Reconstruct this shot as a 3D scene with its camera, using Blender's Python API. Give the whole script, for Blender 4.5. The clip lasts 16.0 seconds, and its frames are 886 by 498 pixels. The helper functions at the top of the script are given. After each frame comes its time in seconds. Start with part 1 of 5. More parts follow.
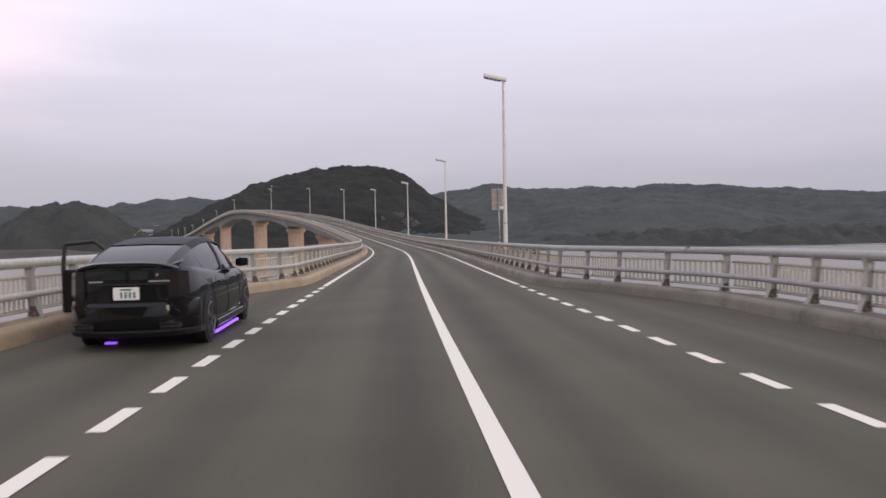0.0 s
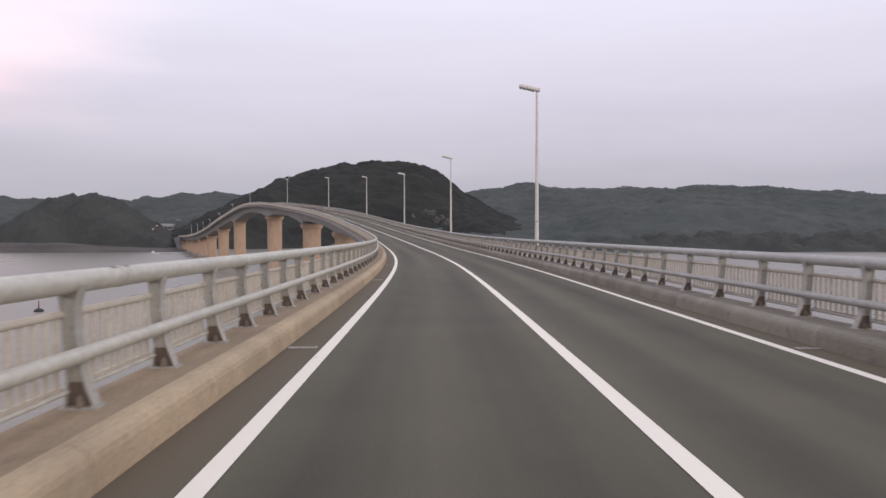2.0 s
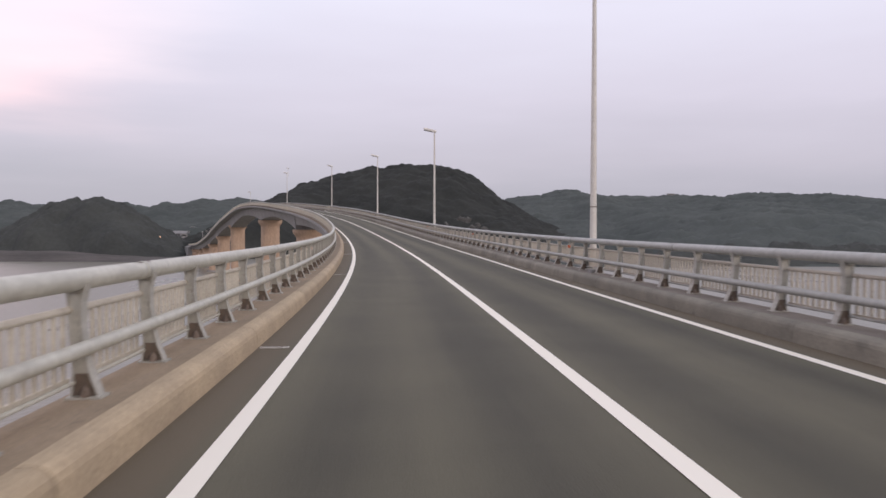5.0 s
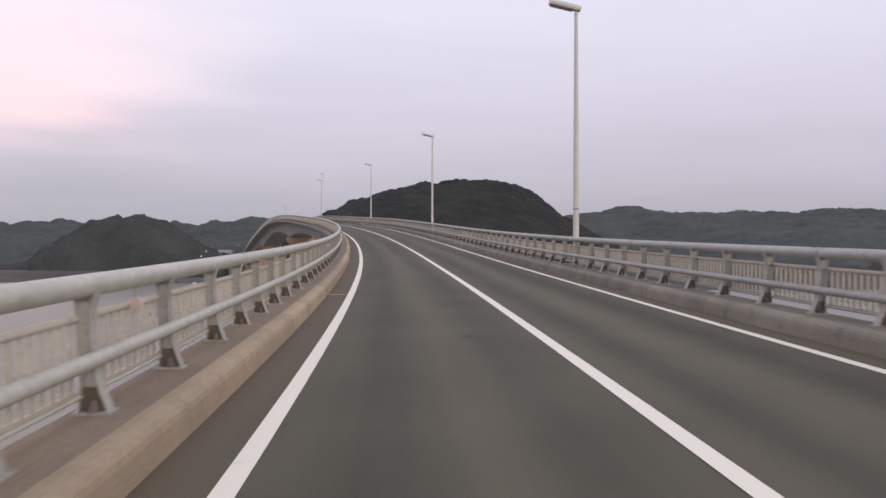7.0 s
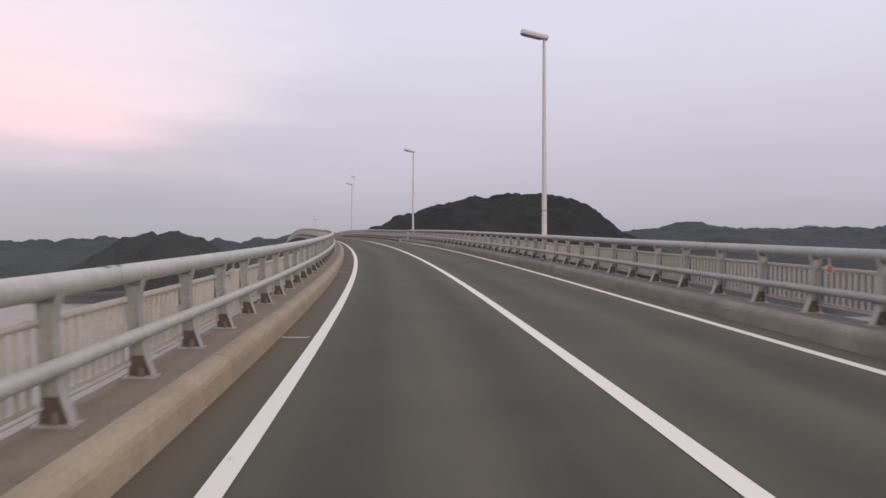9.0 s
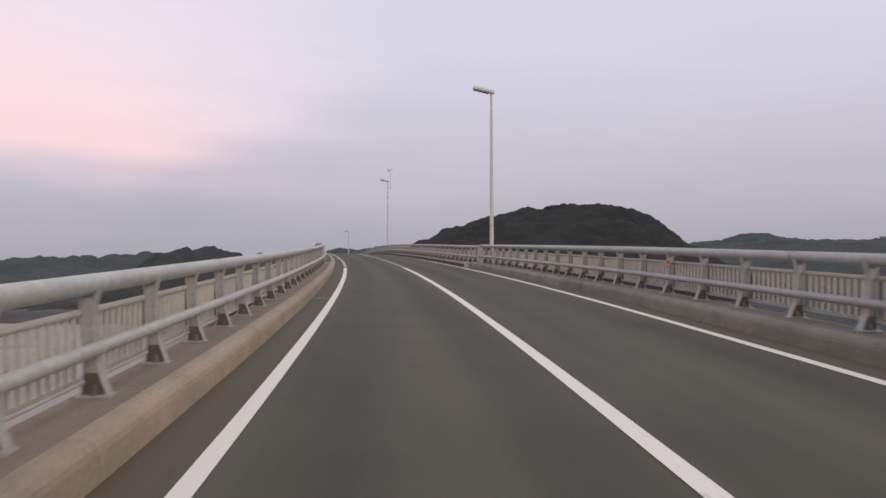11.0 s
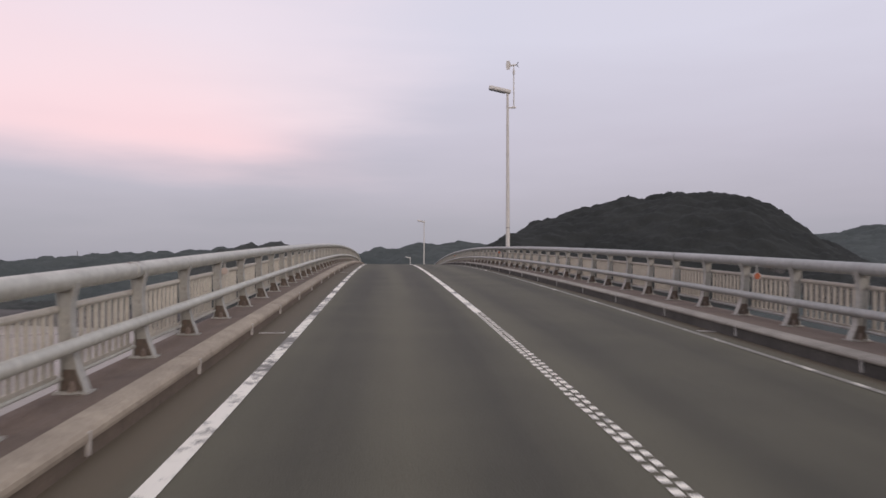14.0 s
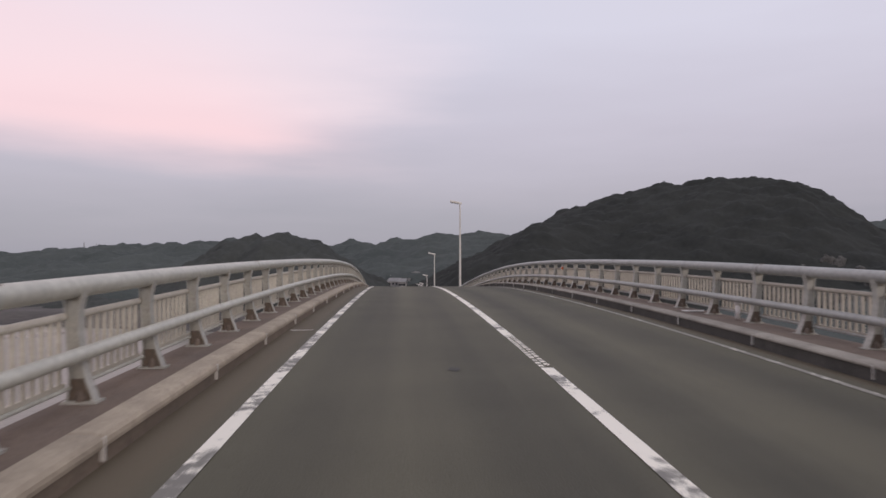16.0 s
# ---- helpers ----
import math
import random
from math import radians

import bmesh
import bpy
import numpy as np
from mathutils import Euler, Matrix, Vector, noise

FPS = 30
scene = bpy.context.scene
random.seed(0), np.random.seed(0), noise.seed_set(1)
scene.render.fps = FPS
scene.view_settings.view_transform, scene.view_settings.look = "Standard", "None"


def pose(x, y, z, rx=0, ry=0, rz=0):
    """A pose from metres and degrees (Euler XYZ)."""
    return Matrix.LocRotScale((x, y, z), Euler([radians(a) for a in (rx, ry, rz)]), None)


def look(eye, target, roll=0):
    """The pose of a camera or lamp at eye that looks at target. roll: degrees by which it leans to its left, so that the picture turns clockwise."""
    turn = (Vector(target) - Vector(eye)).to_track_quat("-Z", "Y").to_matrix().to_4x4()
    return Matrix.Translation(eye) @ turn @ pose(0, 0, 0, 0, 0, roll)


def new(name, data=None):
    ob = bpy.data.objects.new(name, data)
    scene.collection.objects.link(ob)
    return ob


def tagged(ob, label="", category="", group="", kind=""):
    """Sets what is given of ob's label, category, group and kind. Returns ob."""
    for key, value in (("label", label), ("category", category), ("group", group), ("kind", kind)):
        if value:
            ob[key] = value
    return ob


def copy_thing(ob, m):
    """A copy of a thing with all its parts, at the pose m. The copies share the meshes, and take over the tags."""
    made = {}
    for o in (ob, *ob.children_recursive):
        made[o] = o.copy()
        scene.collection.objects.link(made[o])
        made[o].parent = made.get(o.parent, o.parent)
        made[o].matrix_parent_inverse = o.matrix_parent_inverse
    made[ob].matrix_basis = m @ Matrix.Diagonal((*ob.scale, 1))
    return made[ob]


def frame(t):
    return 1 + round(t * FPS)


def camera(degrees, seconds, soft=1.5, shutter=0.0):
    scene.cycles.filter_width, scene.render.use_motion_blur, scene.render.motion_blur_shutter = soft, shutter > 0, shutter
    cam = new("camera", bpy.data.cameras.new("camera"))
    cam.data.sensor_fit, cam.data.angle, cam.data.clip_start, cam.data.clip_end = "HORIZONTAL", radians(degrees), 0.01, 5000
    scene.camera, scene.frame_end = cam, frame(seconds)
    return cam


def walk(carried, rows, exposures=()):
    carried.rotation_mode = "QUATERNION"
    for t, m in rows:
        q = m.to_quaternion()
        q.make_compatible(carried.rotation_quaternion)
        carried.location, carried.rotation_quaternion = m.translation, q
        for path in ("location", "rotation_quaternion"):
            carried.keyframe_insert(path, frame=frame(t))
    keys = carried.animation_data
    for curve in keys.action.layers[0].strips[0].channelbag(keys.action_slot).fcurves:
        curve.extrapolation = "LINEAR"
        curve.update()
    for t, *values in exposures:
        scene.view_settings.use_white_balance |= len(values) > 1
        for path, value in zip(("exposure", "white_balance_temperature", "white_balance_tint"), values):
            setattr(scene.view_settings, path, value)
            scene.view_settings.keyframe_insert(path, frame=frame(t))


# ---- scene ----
cam = camera(58.98, 16.0, soft=1.6, shutter=0.12)
# seconds, place, pitch, roll, yaw
ROWS = [
    (0, -2.318, -65.54, 2.475, -1.786, 1.076, -4.618),
    (0.5, -2.173, -56.204, 2.315, -1.757, 0.537, -3.498),
    (1, -2.217, -46.991, 2.162, -2.095, 0.044, -2.616),
    (1.5, -2.352, -37.128, 2.004, -1.66, -0.836, -1.947),
    (2, -2.306, -27.359, 1.852, -1.794, 0.168, -2.434),
    (2.5, -2.135, -17.459, 1.701, -1.881, 0.249, -3.729),
    (3, -1.898, -7.503, 1.56, -1.546, 0.438, -4.398),
    (3.5, -1.697, 2.458, 1.432, -1.76, -0.102, -3.805),
    (4, -1.725, 12.517, 1.324, -1.598, -0.255, -2.695),
    (4.5, -1.993, 22.568, 1.241, -1.4, -0.217, -1.376),
    (5, -2.495, 32.687, 1.193, -1.103, -0.125, -0.076),
    (5.5, -3.178, 42.822, 1.193, -0.729, -0.016, 1.1),
    (6, -3.991, 52.923, 1.249, -0.337, 0.076, 2.158),
    (6.5, -4.911, 62.938, 1.363, 0.012, 0.115, 3.127),
    (7, -5.956, 72.616, 1.529, 0.242, -0.08, 3.769),
    (7.5, -7.164, 82.811, 1.766, 0.666, -0.094, 4.645),
    (8, -8.632, 92.797, 2.059, 0.922, -0.376, 5.367),
    (8.5, -10.053, 102.633, 2.411, 1.271, -0.142, 6.34),
    (9, -11.691, 112.169, 2.817, 1.493, -0.13, 7.219),
    (9.5, -13.462, 121.767, 3.283, 1.824, -0.112, 8.081),
    (10, -15.354, 131.265, 3.783, 2.117, -0.069, 8.921),
    (10.5, -17.398, 140.685, 4.307, 2.34, -0.017, 9.794),
    (11, -19.62, 150.049, 4.843, 2.48, 0.026, 10.67),
    (11.5, -22.032, 159.38, 5.382, 2.509, 0.044, 11.575),
    (12, -24.558, 168.634, 5.913, 2.409, 0.124, 12.448),
    (12.5, -27.209, 177.984, 6.447, 2.296, 0.084, 13.59),
    (12.7, -28.317, 181.635, 6.654, 2.235, -0.211, 13.83),
    (13, -29.97, 186.862, 6.951, 2.232, -0.07, 14.457),
    (13.5, -32.78, 195.473, 7.444, 1.833, 0.224, 15.602),
    (14, -35.917, 204.277, 7.962, 2.028, -0.05, 16.568),
    (14.5, -39.21, 213.204, 8.489, 2.125, -0.336, 17.786),
    (15, -42.528, 221.954, 8.98, 2.205, 0.242, 18.674),
    (15.5, -46.052, 231.105, 9.441, 1.88, -0.036, 18.656),
    (16, -49.39, 239.943, 9.825, 1.30, 0.056, 17.789),
]
PATH = [(t, pose(x, y, z, 90 + pitch, roll, yaw)) for t, x, y, z, pitch, roll, yaw in ROWS]
walk(cam, PATH, [(0, 0.03), (4.2, 0.02), (6.5, -0.06), (9, -0.21), (12, -0.32), (16, -0.32)])

# ---------------------------------------------------------------- sky and light
world = bpy.data.worlds.new("sky")
scene.world = world
world.use_nodes = True


def build_sky():
    nt = world.node_tree
    nd, ln = nt.nodes, nt.links
    nd.clear()
    out = nd.new("ShaderNodeOutputWorld")
    bg = nd.new("ShaderNodeBackground")
    bg.inputs["Strength"].default_value = 1.05
    ln.new(bg.outputs[0], out.inputs[0])
    tc = nd.new("ShaderNodeTexCoord")
    sep = nd.new("ShaderNodeSeparateXYZ")
    ln.new(tc.outputs["Generated"], sep.inputs[0])
    # soft cloud structure, drawn out along the horizon
    mp = nd.new("ShaderNodeMapping")
    mp.inputs["Scale"].default_value = (1.6, 1.6, 9.0)
    ln.new(tc.outputs["Generated"], mp.inputs[0])
    nz = nd.new("ShaderNodeTexNoise")
    nz.inputs["Scale"].default_value = 2.2
    nz.inputs["Detail"].default_value = 4.0
    nz.inputs["Roughness"].default_value = 0.5
    ln.new(mp.outputs[0], nz.inputs["Vector"])
    off = nd.new("ShaderNodeMath")
    off.operation = "MULTIPLY_ADD"
    ln.new(nz.outputs["Fac"], off.inputs[0])
    off.inputs[1].default_value = 0.07
    ln.new(sep.outputs["Z"], off.inputs[2])
    ramp = nd.new("ShaderNodeValToRGB")
    cr = ramp.color_ramp
    cr.elements[0].position = 0.0
    cr.elements[0].color = (0.352, 0.352, 0.428, 1)
    cr.elements[1].position = 1.0
    cr.elements[1].color = (0.84, 0.83, 0.95, 1)
    for p, c in ((0.04, (0.395, 0.392, 0.470)), (0.085, (0.452, 0.438, 0.522)), (0.13, (0.545, 0.512, 0.605)),
                 (0.20, (0.665, 0.622, 0.735)), (0.33, (0.80, 0.775, 0.91))):
        e = cr.elements.new(p)
        e.color = (*c, 1)
    ln.new(off.outputs[0], ramp.inputs[0])
    # warm pink bank of cloud over the sunset
    dot = nd.new("ShaderNodeVectorMath")
    dot.operation = "DOT_PRODUCT"
    ln.new(tc.outputs["Generated"], dot.inputs[0])
    v = Vector((-math.sin(radians(46)), math.cos(radians(46)), 0.30)).normalized()
    dot.inputs[1].default_value = v
    mr = nd.new("ShaderNodeMapRange")
    mr.interpolation_type = "SMOOTHSTEP"
    mr.inputs[1].default_value, mr.inputs[2].default_value = 0.85, 1.0
    warp = nd.new("ShaderNodeMath")
    warp.operation = "MULTIPLY_ADD"
    ln.new(nz.outputs["Fac"], warp.inputs[0])
    warp.inputs[1].default_value = 0.09
    ln.new(dot.outputs["Value"], warp.inputs[2])
    less = nd.new("ShaderNodeMath")
    less.operation = "SUBTRACT"
    ln.new(warp.outputs[0], less.inputs[0])
    less.inputs[1].default_value = 0.048
    ln.new(less.outputs[0], mr.inputs[0])
    band = nd.new("ShaderNodeMapRange")
    band.interpolation_type = "SMOOTHSTEP"
    band.inputs[1].default_value, band.inputs[2].default_value = 0.175, 0.25
    ln.new(off.outputs[0], band.inputs[0])
    fade = nd.new("ShaderNodeMapRange")
    fade.interpolation_type = "SMOOTHSTEP"
    fade.inputs[1].default_value, fade.inputs[2].default_value = 0.22, 0.36
    fade.inputs[3].default_value, fade.inputs[4].default_value = 1.0, 0.6
    ln.new(off.outputs[0], fade.inputs[0])
    mul0 = nd.new("ShaderNodeMath")
    mul0.operation = "MULTIPLY"
    ln.new(mr.outputs[0], mul0.inputs[0])
    ln.new(fade.outputs[0], mul0.inputs[1])
    # the bright streak: a wedge that thins out towards the north
    def step(value, lo, hi, up=True):
        k = nd.new("ShaderNodeMapRange")
        k.interpolation_type = "SMOOTHSTEP"
        k.inputs[1].default_value, k.inputs[2].default_value = lo, hi
        k.inputs[3].default_value, k.inputs[4].default_value = (0.0, 1.0) if up else (1.0, 0.0)
        ln.new(value, k.inputs[0])
        return k.outputs[0]

    def calc(op, x, y):
        k = nd.new("ShaderNodeMath")
        k.operation = op
        for i, q in enumerate((x, y)):
            if isinstance(q, (int, float)):
                k.inputs[i].default_value = q
            else:
                ln.new(q, k.inputs[i])
        return k.outputs[0]
    az = calc("ARCTAN2", calc("MULTIPLY", sep.outputs["X"], -1.0), sep.outputs["Y"])
    low = calc("SUBTRACT", calc("ADD", sep.outputs["Z"], calc("MULTIPLY", nz.outputs["Fac"], 0.05)), calc("MULTIPLY", az, 0.05))
    top = calc("SUBTRACT", calc("ADD", sep.outputs["Z"], calc("MULTIPLY", nz.outputs["Fac"], 0.08)), calc("MULTIPLY", az, 0.45))
    wedge = calc("MULTIPLY", step(low, 0.100, 0.172), step(top, -0.06, 0.10, False))
    wedge = calc("MULTIPLY", wedge, step(calc("ADD", az, calc("MULTIPLY", nz.outputs["Fac"], 0.22)), 0.42, 0.72))
    wedge = calc("MULTIPLY", wedge, calc("ADD", calc("MULTIPLY", step(sep.outputs["Z"], 0.15, 0.26, False), 0.62), 0.38))
    wedge = calc("MULTIPLY", wedge, step(az, 1.7, 2.4, False))
    wash = calc("MULTIPLY", calc("MULTIPLY", mul0.outputs[0], band.outputs[0]), 0.8)
    # pale glow high over the sunset, then the pink streak below it
    glow = nd.new("ShaderNodeMix")
    glow.data_type = "RGBA"
    ln.new(wash, glow.inputs[0])
    ln.new(ramp.outputs[0], glow.inputs[6])
    glow.inputs[7].default_value = (1.22, 0.97, 1.02, 1)
    mixn = nd.new("ShaderNodeMix")
    mixn.data_type = "RGBA"
    ln.new(wedge, mixn.inputs[0])
    ln.new(glow.outputs[2], mixn.inputs[6])
    mixn.inputs[7].default_value = (1.13, 0.80, 0.85, 1)
    # clear twilight above the veil of cloud
    sky = nd.new("ShaderNodeTexSky")
    sky.sky_type = "NISHITA"
    sky.sun_disc = False
    sky.sun_elevation = radians(6)
    sky.sun_rotation = radians(136)
    add = nd.new("ShaderNodeMix")
    add.data_type = "RGBA"
    add.blend_type = "ADD"
    add.inputs[0].default_value = 0.01
    ln.new(mixn.outputs[2], add.inputs[6])
    ln.new(sky.outputs[0], add.inputs[7])
    ln.new(add.outputs[2], bg.inputs["Color"])


build_sky()
sun = new("sun", bpy.data.lights.new("sun", "SUN"))
sun.data.energy = 0.88
sun.data.angle = radians(24)
sun.data.color = (1.0, 0.84, 0.74)
sun.matrix_world = look((100, -105, 52), (0, 0, 0))
scene.view_settings.exposure = 0.0

# ---------------------------------------------------------------- alignment
# alignment of the road: stations (m), plan curvature and vertical curvature (per km), cross-fall
KNOT = [-100.0, -60.0, -20.0, 12.0, 44.0, 76.0, 108.0, 140.0, 172.0, 204.0, 236.0, 268.0, 300.0, 350.0, 400.0, 450.0, 500.0, 560.0, 640.0]
PLAN = [-0.607, -0.605, 0.14, 2.276, 1.326, 1.686, 1.507, 1.946, 1.586, 1.988, -0.255, 0.309, 0.596, -0.962, 0.326, -0.302, -0.15, 0.541, 0.746]
VERT = [0.025, 0.026, 0.091, 0.234, 0.575, 0.543, 0.695, 0.168, -0.176, 0.166, -0.76, -1.92, -1.623, 0.264, 0.391, 0.518, 0.332, 0.05, 0.132]
FALL_AT = [-30.0, 20.0, 70.0, 120.0, 170.0, 220.0, 248.0, 263.0, 320.0]
FALL = [-0.011, -0.0026, 0.011, 0.0082, 0.0163, -0.0067, -0.0134, -0.004, 0.0]
CROWN_AT = [238.0, 250.0, 260.0, 270.0, 280.0, 290.0, 305.0, 320.0, 370.0, 420.0, 480.0]
CROWN = [0.0, 0.03, 0.09, 0.18, 0.34, 0.47, 0.42, 0.33, 0.36, 0.2, 0.0]
HEAD0, GRADE0 = -0.01182, -0.01208
SS = np.arange(-100.0, 661.0, 1.0)


def alignment():
    psi = np.cumsum(np.interp(SS, KNOT, PLAN) * 1e-3)
    g = np.cumsum(np.interp(SS, KNOT, VERT) * 1e-3)
    psi += HEAD0 - psi[100]
    g += GRADE0 - g[100]
    # the crown of the deck stands a little prouder than the smooth curve
    crown = np.convolve(np.interp(SS, CROWN_AT, CROWN), np.hanning(17) / np.hanning(17).sum(), "same")
    g += np.gradient(crown)
    x, y, z = np.cumsum(-np.sin(psi)), np.cumsum(np.cos(psi)), np.cumsum(g)
    return x - x[100], y - y[100], z - z[100], psi, g


RX, RY, RZ, RPSI, RG = alignment()


def rp(s, o=0.0, h=0.0):
    """Point of the road at station s, o to the right of the centre line, h above the surface."""
    psi = np.interp(s, SS, RPSI)
    return Vector((np.interp(s, SS, RX) + o * math.cos(psi), np.interp(s, SS, RY) + o * math.sin(psi),
                   np.interp(s, SS, RZ) + o * np.interp(s, FALL_AT, FALL) + h))


def rm(s, o=0.0, h=0.0, side=0, tilt=False):
    """Frame on the road: X along it, Y to its left, Z up; side=1 turns it half round."""
    psi = float(np.interp(s, SS, RPSI)) + math.pi / 2 + (math.pi if side else 0)
    slope = math.atan(float(np.interp(s, SS, RG))) * (-1 if side else 1) if tilt else 0.0
    return Matrix.Translation(rp(s, o, h)) @ Matrix.Rotation(psi, 4, "Z") @ Matrix.Rotation(-slope, 4, "Y")


JOINT = 192.9          # expansion joint
SEA = -16.6
DROP = 0.06           # kerb, walkway and railing lie lower beyond the joint


def up(s):
    return -DROP if s > JOINT else 0.0


def lay(s, start, slope, most):
    return min(max((start - s) * slope, 0.0), most)


def kerb_l(s):
    return -3.54 - lay(s, -40.6, 0.33, 2.45)


def kerb_r(s):
    return (3.47 if s < JOINT else 3.3) + lay(s, -41.8, 0.34, 2.45)


def post_l(s):
    return -4.2 - lay(s, -40.6, 0.33, 2.45)


def post_r(s):
    return 4.25 + lay(s, -41.8, 0.34, 2.45)


# ---------------------------------------------------------------- materials
def nodes(name):
    m = bpy.data.materials.new(name)
    m.use_nodes = True
    nt = m.node_tree
    return m, nt.nodes, nt.links, nt.nodes["Principled BSDF"]


def surface(name, base, other, rough=0.7, metal=0.0, scale=6.0, fine=60.0, bump=0.15, stain=None, amount=0.35,
            spread=0.0, stretch=(1, 1, 1), coat=0.0):
    """Two scales of variation, relief, and stains where given."""
    m, nd, ln, bs = nodes(name)
    tc = nd.new("ShaderNodeTexCoord")
    mp = nd.new("ShaderNodeMapping")
    mp.inputs["Scale"].default_value = stretch
    ln.new(tc.outputs["Object"], mp.inputs[0])
    n1 = nd.new("ShaderNodeTexNoise")
    n1.inputs["Scale"].default_value = scale
    n1.inputs["Detail"].default_value = 5
    n2 = nd.new("ShaderNodeTexNoise")
    n2.inputs["Scale"].default_value = fine
    n2.inputs["Detail"].default_value = 3
    for n in (n1, n2):
        ln.new(mp.outputs[0], n.inputs["Vector"])
    r1 = nd.new("ShaderNodeMapRange")
    r1.inputs[1].default_value, r1.inputs[2].default_value = 0.3, 0.7
    ln.new(n1.outputs["Fac"], r1.inputs[0])
    mx = nd.new("ShaderNodeMix")
    mx.data_type = "RGBA"
    ln.new(r1.outputs[0], mx.inputs[0])
    mx.inputs[6].default_value, mx.inputs[7].default_value = (*base, 1), (*other, 1)
    col = mx.outputs[2]
    mg = nd.new("ShaderNodeMix")
    mg.data_type = "RGBA"
    mg.blend_type = "OVERLAY"
    mg.inputs[0].default_value = 0.35
    ln.new(col, mg.inputs[6])
    ln.new(n2.outputs["Fac"], mg.inputs[7])
    col = mg.outputs[2]
    if stain:
        n3 = nd.new("ShaderNodeTexNoise")
        n3.inputs["Scale"].default_value = scale * 2.7
        n3.inputs["Detail"].default_value = 8
        n3.inputs["Roughness"].default_value = 0.7
        ln.new(mp.outputs[0], n3.inputs["Vector"])
        r3 = nd.new("ShaderNodeMapRange")
        r3.inputs[1].default_value, r3.inputs[2].default_value = 0.56, 0.70
        r3.inputs[4].default_value = amount
        ln.new(n3.outputs["Fac"], r3.inputs[0])
        ms = nd.new("ShaderNodeMix")
        ms.data_type = "RGBA"
        ln.new(r3.outputs[0], ms.inputs[0])
        ln.new(col, ms.inputs[6])
        ms.inputs[7].default_value = (*stain, 1)
        col = ms.outputs[2]
    if spread:
        oi = nd.new("ShaderNodeObjectInfo")
        hs = nd.new("ShaderNodeHueSaturation")
        rr = nd.new("ShaderNodeMapRange")
        rr.inputs[3].default_value, rr.inputs[4].default_value = 1 - spread, 1 + spread
        ln.new(oi.outputs["Random"], rr.inputs[0])
        ln.new(rr.outputs[0], hs.inputs["Value"])
        ln.new(col, hs.inputs["Color"])
        col = hs.outputs[0]
    ln.new(col, bs.inputs["Base Color"])
    bs.inputs["Roughness"].default_value = rough
    bs.inputs["Metallic"].default_value = metal
    bs.inputs["Coat Weight"].default_value = coat
    if bump:
        bp = nd.new("ShaderNodeBump")
        bp.inputs["Strength"].default_value = bump
        bp.inputs["Distance"].default_value = 0.02
        ln.new(n2.outputs["Fac"], bp.inputs["Height"])
        ln.new(bp.outputs[0], bs.inputs["Normal"])
    return m


def plain(name, base, rough=0.5, metal=0.0, emit=0.0, coat=0.0):
    m, nd, ln, bs = nodes(name)
    bs.inputs["Base Color"].default_value = (*base, 1)
    bs.inputs["Roughness"].default_value = rough
    bs.inputs["Metallic"].default_value = metal
    bs.inputs["Coat Weight"].default_value = coat
    if emit:
        bs.inputs["Emission Color"].default_value = (*base, 1)
        bs.inputs["Emission Strength"].default_value = emit
    return m


